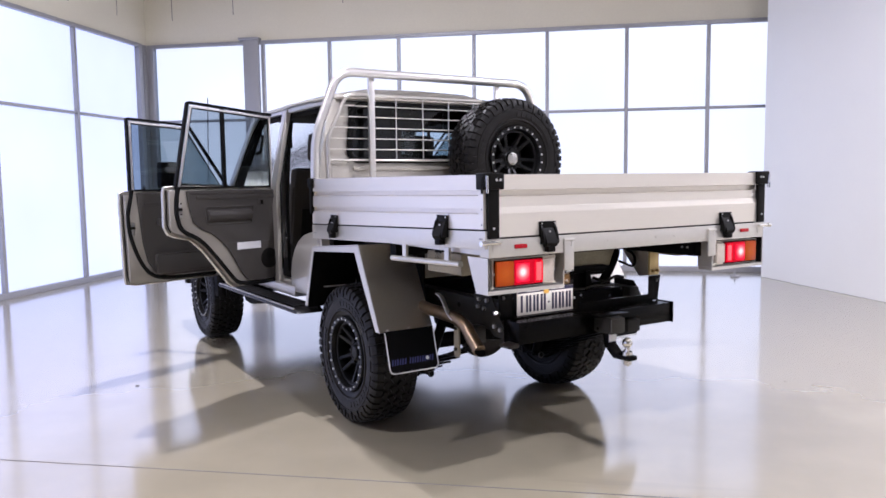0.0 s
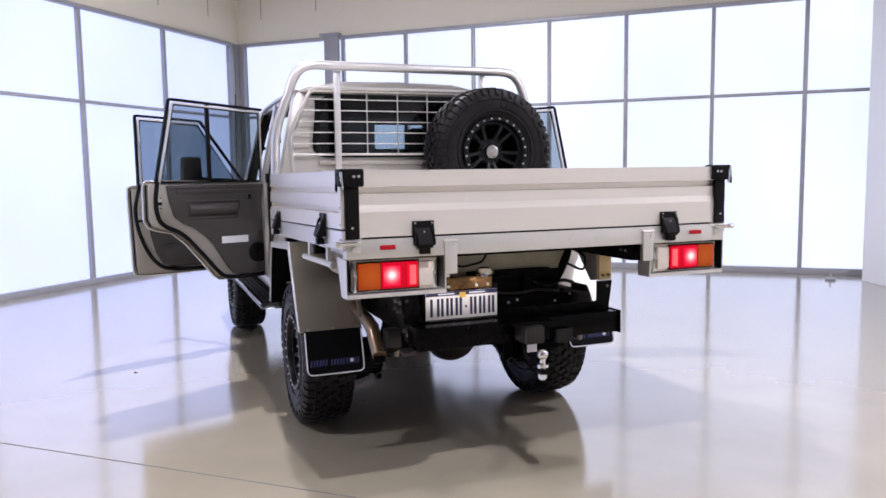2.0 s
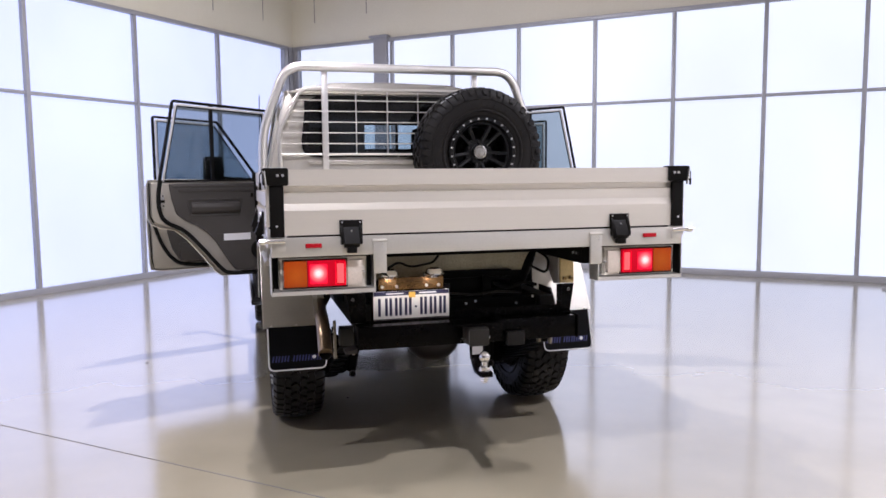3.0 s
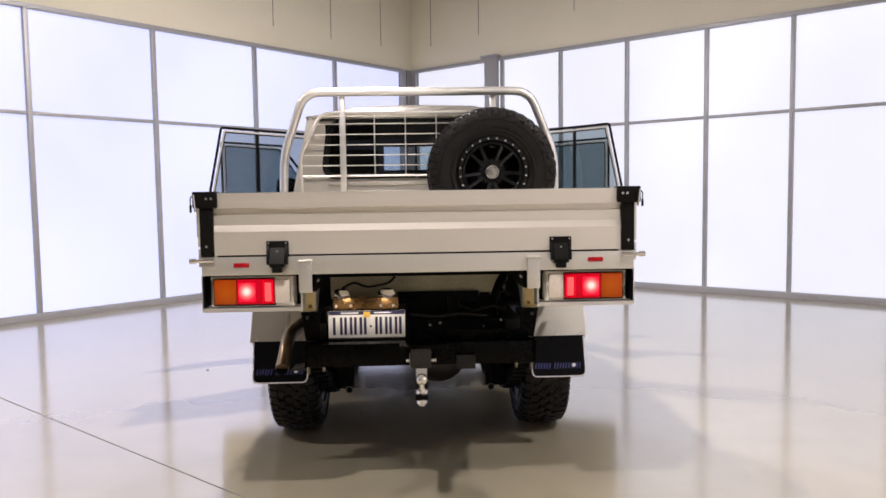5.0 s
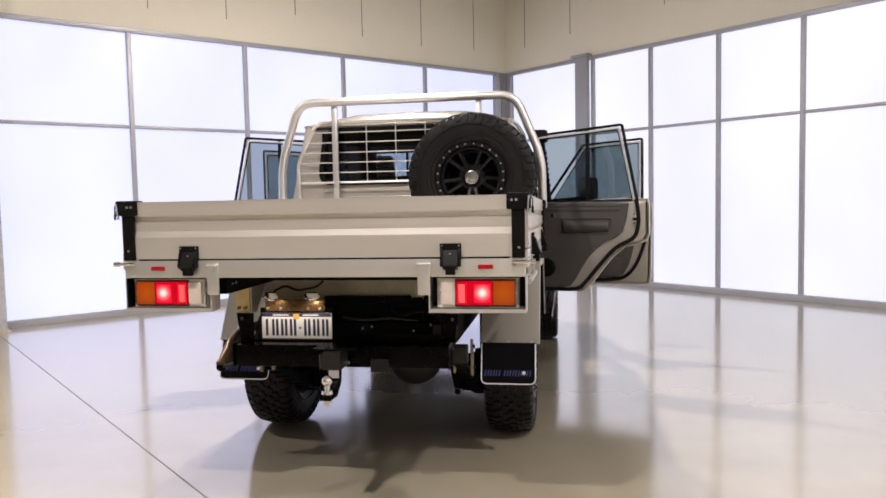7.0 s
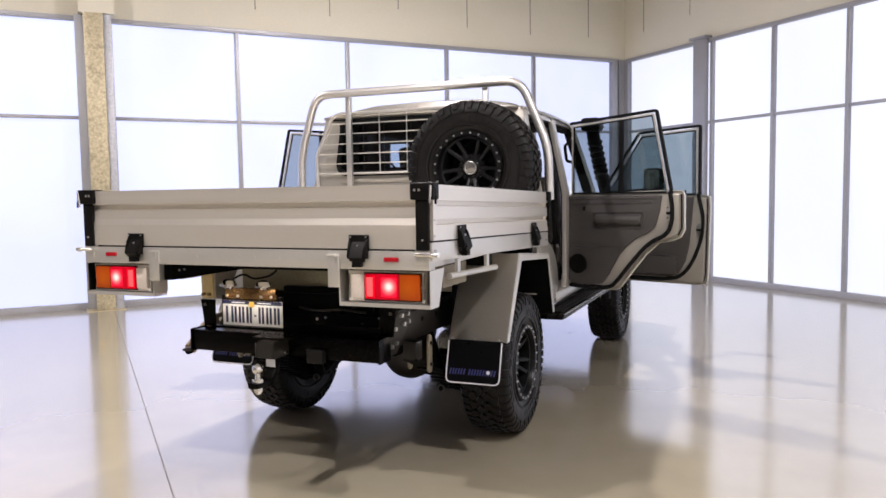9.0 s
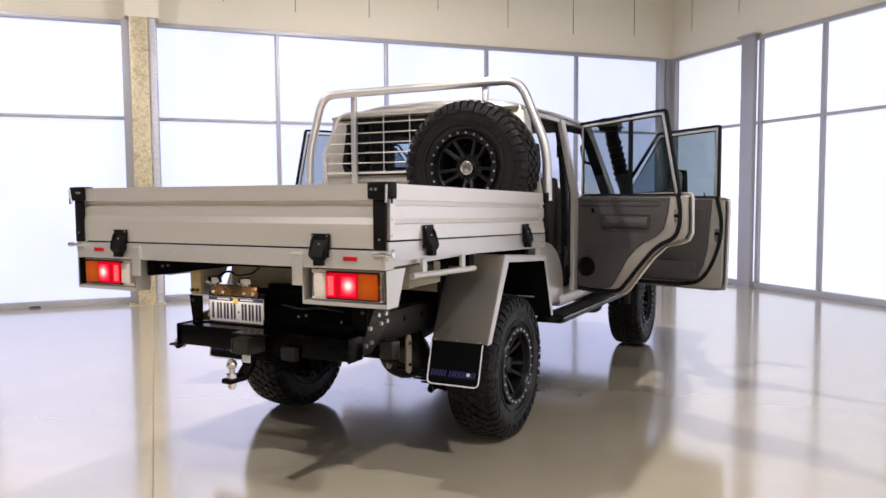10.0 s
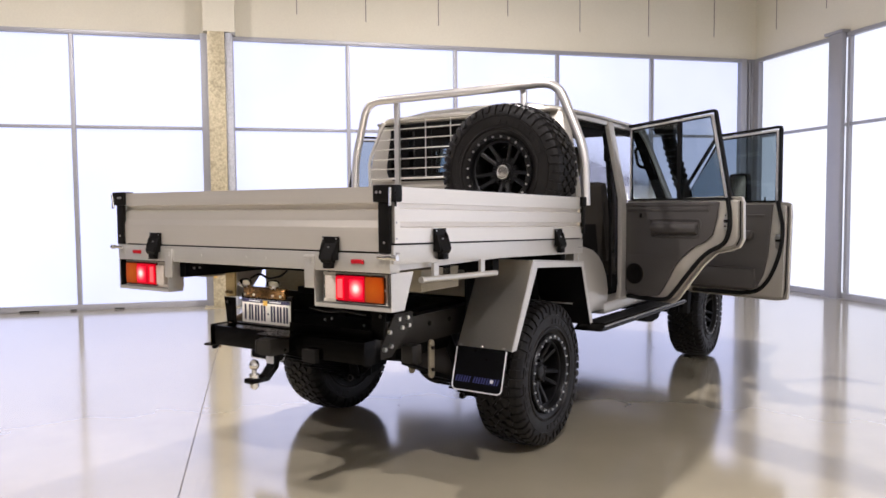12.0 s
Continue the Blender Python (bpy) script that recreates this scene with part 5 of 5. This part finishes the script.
# -- underbody
def rounded_bar(y0, z0, y1, z1, r):
    """The outline of an upright link plate with round ends."""
    low = [(y0 + r * math.cos(a), z0 + r * math.sin(a)) for a in [math.pi + math.pi * i / 8 for i in range(9)]]
    return low + [(y1 + r * math.cos(a), z1 + r * math.sin(a)) for a in [math.pi * i / 8 for i in range(9)]]


for s in (1, -1):
    rail = part("chassis_rail", bbox(*sorted((s * 0.43, s * 0.505)), 0.50, 5.2, 0.68, 0.83, 0.006), chassis_paint, truck, "satin black chassis rail")
    # solid black discs stand for the shaded insides of the rail's holes
    for y in (0.86, 1.05):
        part("rail_hole", rod(bmesh.new(), (s * 0.504, y, 0.775), (s * 0.508, y, 0.775), 0.014, 10), underbody, rail)
    droop = lambda y: 0.350 + 0.260 * min(1.0, abs(y - REAR_Y) / 0.93) ** 1.5
    line = [REAR_Y - 0.93 + 1.86 * i / 12 for i in range(13)]
    pack = part("spring_pack", tube(bmesh.new(), [(s * 0.55, y, droop(y)) for y in line], 0, flat=(0.07, 0.012)), underbody, truck, "black stepped leaf spring")
    for k in range(1, 9):
        # each leaf below the first is shorter and lies closer to the axle
        half = 0.86 - 0.088 * k
        part("leaf", tube(bmesh.new(), [(s * 0.55, REAR_Y + half * f, droop(REAR_Y + half * f) - 0.0135 * k) for f in (-1, -0.6, -0.2, 0.2, 0.6, 1)], 0, flat=(0.07, 0.0115)), underbody, pack)
    shackle = part("shackle", prism(bmesh.new(), rounded_bar(0.748, 0.536, 0.748, 0.692, 0.022), *sorted((s * 0.587, s * 0.600)), "x"), tan_steel, truck, "pale plated spring shackle", bevel=0.002)
    for z in (0.560, 0.672):
        part("shackle_bolt", rod(bmesh.new(), (s * 0.600, 0.748, z), (s * 0.610, 0.748, z), 0.010, 6), chassis_paint, shackle)
    part("shackle", prism(bmesh.new(), rounded_bar(0.700, 0.560, 0.700, 0.670, 0.022), *sorted((s * 0.500, s * 0.512)), "x"), tan_steel, truck, "pale plated spring shackle", bevel=0.002)
    part("spring_hanger", bbox(*sorted((s * 0.51, s * 0.585)), 0.60, 0.68, 0.60, 0.70, 0.01), chassis_paint, truck)
    for y in (REAR_Y - 0.055, REAR_Y + 0.055):
        part("u_bolt", rod(bmesh.new(), (s * 0.55, y, 0.235), (s * 0.55, y, 0.49), 0.045, 8), underbody, truck)
    part("spring_plate", prism(bmesh.new(), [(s * 0.37, 0.45), (s * 0.385, 0.36), (s * 0.43, 0.295), (s * 0.47, 0.268), (s * 0.62, 0.268), (s * 0.62, 0.45)], REAR_Y - 0.15, REAR_Y - 0.06, "y"), underbody, truck, "black axle spring plate", bevel=0.008)
    part("shock_absorber", rod(bmesh.new(), (s * 0.43, 1.34, 0.30), (s * 0.38, 1.12, 0.80), 0.030), underbody, truck)
    eye = part("shock_eye", tube(bmesh.new(), [(s * 0.43 + 0.018 * math.cos(2 * math.pi * i / 14), 1.29, 0.285 + 0.018 * math.sin(2 * math.pi * i / 14)) for i in range(14)], 0.005, 8, True), chain_steel, truck, "shock absorber eye")
    part("eye_bush", rod(bmesh.new(), (s * 0.43, 1.285, 0.285), (s * 0.43, 1.34, 0.285), 0.016, 10), underbody, eye)
    bracket = part("tray_bracket", prism(bmesh.new(), [(0.44, 1.09), (0.44, 0.90), (0.50, 0.89), (0.62, 1.02), (0.66, 1.09)], *sorted((s * 0.505, s * 0.575)), "x"), white_metal, truck, "tapered grey tray mounting bracket")
    part("zinc_plate", bbox(*sorted((s * 0.51, s * 0.585)), 0.425, 0.439, 0.90, 1.05, 0.004), zinc_cream, bracket, "pale yellow zinc-plated face")
    for x in (0.53, 0.565):
        part("bracket_bolt", rod(bmesh.new(), (s * x, 0.408, 0.925), (s * x, 0.425, 0.925), 0.009, 6), brass_zinc, bracket)
    upright = part("towbar_upright", prism(bmesh.new(), [(s * 0.485, 0.76), (s * 0.485, 0.90), (s * 0.575, 0.90), (s * 0.555, 0.76)], 0.405, 0.413, "y"), black_powder, truck, "black drilled upright plate")
    part("hole_washer", rod(bmesh.new(), (s * 0.545, 0.398, 0.872), (s * 0.545, 0.405, 0.872), 0.008, 10), chain_steel, upright)
    plate_side = prism(bmesh.new(), [(0.40, 0.655), (0.43, 0.70), (0.55, 0.86), (0.70, 0.86), (0.70, 0.80), (0.60, 0.72), (0.52, 0.655)], *sorted((s * 0.506, s * 0.516)), "x")
    gp = part("towbar_side_plate", plate_side, chassis_paint, truck, "bolted towbar side plate")
    for y, z in ((0.575, 0.835), (0.645, 0.835), (0.60, 0.79), (0.655, 0.795), (0.46, 0.70), (0.51, 0.71), (0.50, 0.78)):
        part("plate_bolt", rod(bmesh.new(), (s * 0.514, y, z), (s * 0.530, y, z), 0.011, 6), bolt_steel, gp)
    part("deck_box", bbox(*sorted((s * 0.60, s * 0.86)), 0.30, 0.60, 1.015, 1.115, 0.006), tan_steel, truck, "pale metal box section under the deck")
part("rear_crossmember", bbox(-0.43, 0.43, 0.55, 0.62, 0.68, 0.83, 0.008), underbody, truck, "black rear crossmember")
tank_bolts = ((-0.30, 0.545, 0.80), (-0.05, 0.545, 0.70), (0.05, 0.545, 0.80), (0.10, 0.545, 0.81), (0.32, 0.545, 0.79), (0.41, 0.545, 0.82), (0.41, 0.545, 0.70), (-0.41, 0.545, 0.81))
for p in tank_bolts:
    part("frame_bolt", rod(bmesh.new(), p, (p[0], p[1] + 0.01, p[2]), 0.007, 6), bolt_steel, truck)
part("breather_pipe", tube(bmesh.new(), rounded([(0.20, 0.56, 0.90), (0.26, 0.53, 0.87), (0.36, 0.54, 0.90), (0.43, 0.55, 0.88)], 0.04), 0.009, 8), black_plastic, truck)
part("fuel_line", tube(bmesh.new(), rounded([(-0.05, 0.54, 0.86), (0.08, 0.53, 0.845), (0.2, 0.53, 0.86), (0.34, 0.54, 0.845)], 0.05), 0.006, 8), chassis_paint, truck)
part("deck_end_plate", prism(bmesh.new(), [(-0.45, 1.055), (-0.45, 0.935), (0.375, 0.935), (0.45, 1.02), (0.45, 1.055)], 0.60, 0.61, "y"), dull_alloy, truck, "dull metal plate under the deck")
part("trailer_socket", bbox(0.166, 0.255, 0.255, 0.289, 0.638, 0.704, 0.006), socket_grey, truck, "small square trailer socket")
part("rear_axle", rod(bmesh.new(), (-0.62, REAR_Y, TYRE_R), (0.62, REAR_Y, TYRE_R), 0.05), underbody, truck, "black axle tube")
bm = bmesh.new()
bmesh.ops.create_uvsphere(bm, u_segments=20, v_segments=12, radius=0.16, matrix=pose(0.12, REAR_Y - 0.01, 0.43) @ Matrix.Diagonal((1.1, 0.8, 1, 1)))
part("differential", bm, copper_dark, truck, "dark differential housing")
part("gearbox", bbox(-0.2, 0.2, 2.6, 4.2, 0.5, 0.72, 0.06), underbody, truck)
part("fuel_tank", bbox(-0.42, 0.42, 0.68, 1.30, 0.58, 0.86, 0.05), underbody, truck, "black tank above the axle")
part("propshaft", rod(bmesh.new(), (0.08, 1.6, 0.48), (0.05, 2.7, 0.6), 0.04), underbody, truck)
part("front_axle", rod(bmesh.new(), (-0.68, FRONT_Y, 0.425), (0.68, FRONT_Y, 0.425), 0.05), underbody, truck)
part("filler_hose", tube(bmesh.new(), rounded([(0.30, 0.72, 0.74), (0.36, 0.62, 0.88), (0.42, 0.60, 1.02), (0.46, 0.66, 1.10)], 0.08), 0.026, 12), underbody, truck, "black rubber filler hose")
part("brake_hose", tube(bmesh.new(), rounded([(0.40, 0.56, 0.98), (0.47, 0.50, 0.94), (0.49, 0.52, 1.02), (0.44, 0.6, 1.06)], 0.05), 0.007, 8), black_plastic, truck)
arch = bmesh.new()
for x0, x1, z0, z1 in ((-0.43, 0.195, 0.832, 0.934), (0.195, 0.305, 0.910, 0.940), (0.195, 0.305, 0.832, 0.866), (0.305, 0.36, 0.832, 0.955)):
    box(arch, x0, x1, 0.584, 0.598, z0, z1)
part("upper_crossmember", arch, underbody, truck, "black pressed crossmember with an opening")
part("cable_tray", bbox(-0.16, 0.30, 0.56, 0.64, 0.93, 0.965, 0.006), underbody, truck)
part("cable_bracket", prism(bmesh.new(), [(0.14, 0.83), (0.14, 0.94), (0.17, 0.94), (0.19, 0.83)], 0.55, 0.565, "y"), underbody, truck)

# tow bar with its hitch
tow = part("tow_bar", bbox(-0.535, 0.535, 0.29, 0.30, 0.655, 0.76, 0.003), black_powder, truck, "black steel channel tow bar")
part("bar_top", bbox(-0.535, 0.535, 0.302, 0.39, 0.750, 0.76), black_powder, tow)
part("bar_bottom", bbox(-0.535, 0.535, 0.302, 0.39, 0.655, 0.665), black_powder, tow)
part("bar_back", bbox(-0.50, -0.055, 0.392, 0.404, 0.655, 0.768), black_powder, tow)
part("bar_back", bbox(-0.053, 0.50, 0.392, 0.404, 0.655, 0.80), black_powder, tow)
for s in (1, -1):
    part("bar_end", bbox(*sorted((s * 0.537, s * 0.545)), 0.28, 0.40, 0.65, 0.765, 0.003), black_powder, tow)
part("step_tab", prism(bmesh.new(), [(-0.545, 0.665), (-0.60, 0.655), (-0.60, 0.643), (-0.545, 0.645)], 0.28, 0.36, "y"), copper_dark, tow)
part("receiver", bbox(-0.045, 0.045, 0.17, 0.40, 0.665, 0.75, 0.006), chassis_paint, tow, "square receiver tube")
part("receiver_edge", bbox(-0.0545, -0.0505, 0.158, 0.163, 0.675, 0.742), chain_steel, tow, "thin bright edge")
part("receiver_collar", bbox(-0.05, 0.045, 0.162, 0.169, 0.672, 0.745, 0.003), chassis_paint, tow, "square receiver collar")
part("gusset", bbox(-0.10, 0.12, 0.20, 0.289, 0.752, 0.762, 0.003), black_powder, tow)
hitch = part("tow_hitch", prism(bmesh.new(), [(0.36, 0.70), (0.205, 0.70), (0.205, 0.615), (0.16, 0.571), (0.06, 0.571), (0.06, 0.548), (0.17, 0.545), (0.235, 0.60), (0.245, 0.66), (0.36, 0.67)], -0.028, 0.028, "x"), black_powder, truck, "black ball mount", bevel=0.003)
bm = bmesh.new()
bmesh.ops.create_uvsphere(bm, u_segments=18, v_segments=12, radius=0.026, matrix=pose(0, 0.1, 0.634))
rod(bm, (0, 0.1, 0.515), (0, 0.1, 0.624), 0.013, 10)
rod(bm, (0, 0.1, 0.571), (0, 0.1, 0.589), 0.026, 12)
rod(bm, (0, 0.1, 0.524), (0, 0.1, 0.547), 0.022, 6)
part("tow_ball", bm, chrome, hitch, "bright steel tow ball")
part("hitch_sticker", bbox(-0.025, 0.025, 0.2005, 0.2035, 0.622, 0.665), label_white, hitch, "pale square sticker")
part("hitch_pin", rod(bmesh.new(), (-0.07, 0.24, 0.69), (0.07, 0.24, 0.69), 0.009, 8), chrome, hitch)

# exhaust
exhaust = part("exhaust_pipe", tube(bmesh.new(), rounded([(-0.58, 1.30, 0.755), (-0.65, 0.95, 0.755), (-0.668, 0.64, 0.75), (-0.67, 0.545, 0.72), (-0.672, 0.50, 0.675), (-0.676, 0.425, 0.622)], 0.06, 6), 0.033, 16), copper_pipe, truck, "steel exhaust tail pipe with heat stains")
# the pipe end is closed; a black disc paints the shade inside it
part("tail_pipe_mouth", moved(lathe(bmesh.new(), [(0.029, 0.0), (0.029, 0.004)], 16), pose(-0.6763, 0.4215, 0.6195, 0, 0, 90) @ pose(0, 0, 0, 0, 40, 0)), underbody, exhaust, "black disc for the shaded inside of the pipe")
part("exhaust_hanger", tube(bmesh.new(), rounded([(-0.69, 0.79, 0.862), (-0.69, 0.745, 0.850), (-0.69, 0.705, 0.80), (-0.69, 0.675, 0.762), (-0.69, 0.63, 0.742)], 0.03, 4), 0, flat=(0.022, 0.007)), bolt_steel, exhaust, "bright bent hanger strap")

# number plate, its holder and lamps
plate = part("number_plate", bbox(-0.446, -0.074, 0.420, 0.424, 0.768, 0.900, 0.002), plate_white, truck, "white number plate with blue characters")
part("plate_band", bbox(-0.444, -0.076, 0.4175, 0.4195, 0.880, 0.899), plate_blue, plate, "blue header band")
x = -0.424
for k in range(7):
    # two upright strokes stand for each character
    if k == 4:
        part("character_dash", bbox(x + 0.002, x + 0.012, 0.4175, 0.4195, 0.818, 0.828), plate_blue, plate)
        x += 0.028
    for d in (0.0, 0.021):
        if k or not d:
            part("character_bar", bbox(x + d, x + d + 0.0125, 0.4175, 0.4195, 0.783, 0.868), plate_blue, plate)
    x += 0.0475 if k else 0.034
part("plate_emblem", bbox(-0.275, -0.243, 0.4155, 0.4172, 0.868, 0.895, 0.0005), plate_gold, plate, "small yellow emblem")
for x0, x1 in ((-0.385, -0.30), (-0.225, -0.14)):
    part("band_print", bbox(x0, x1, 0.4162, 0.4172, 0.886, 0.892), label_white, plate)
for x0, x1 in ((-0.345, -0.27), (-0.255, -0.19)):
    part("frame_print", bbox(x0, x1, 0.4235, 0.4247, 0.752, 0.760), label_white, plate)
part("plate_backing", bbox(-0.455, -0.065, 0.425, 0.44, 0.745, 0.925, 0.004), black_powder, plate)
bracket = part("plate_bracket", bbox(-0.42, -0.105, 0.41, 0.44, 0.908, 0.966, 0.004), bronze, truck, "dark bronze plate bracket")
for x in (-0.405, -0.335, -0.19, -0.13):
    part("bracket_screw", rod(bmesh.new(), (x, 0.402, 0.925), (x, 0.41, 0.925), 0.007, 8), bolt_steel, bracket)
for x in (-0.376, -0.158):
    lamp_part = part("plate_lamp", lathe(bmesh.new(), [(0.010, -0.024), (0.022, -0.018), (0.030, 0.0), (0.031, 0.010), (0.024, 0.014), (0.014, 0.026)], 20), chrome, truck, "small chrome number plate lamp")
    lamp_part.matrix_basis = pose(x, 0.385, 0.990, 0, 90, 0) @ Matrix.Diagonal((0.95, 1.2, 1.55, 1))
    glow = bpy.data.lights.new("plate_lamp_bulb", "SPOT")
    glow.spot_size, glow.spot_blend = radians(115), 0.6
    glow.energy, glow.shadow_soft_size, glow.color = 1.3, 0.015, (1.0, 0.86, 0.66)
    new("plate_lamp_bulb", glow).matrix_world = TRUCK @ pose(x, 0.325, 0.968, 34)
part("wiring", tube(bmesh.new(), rounded([(-0.375, 0.42, 1.01), (-0.32, 0.44, 1.04), (-0.26, 0.44, 1.01), (-0.15, 0.43, 1.03), (-0.12, 0.45, 1.06)], 0.03), 0.006, 6), black_plastic, truck, "loose black wiring")
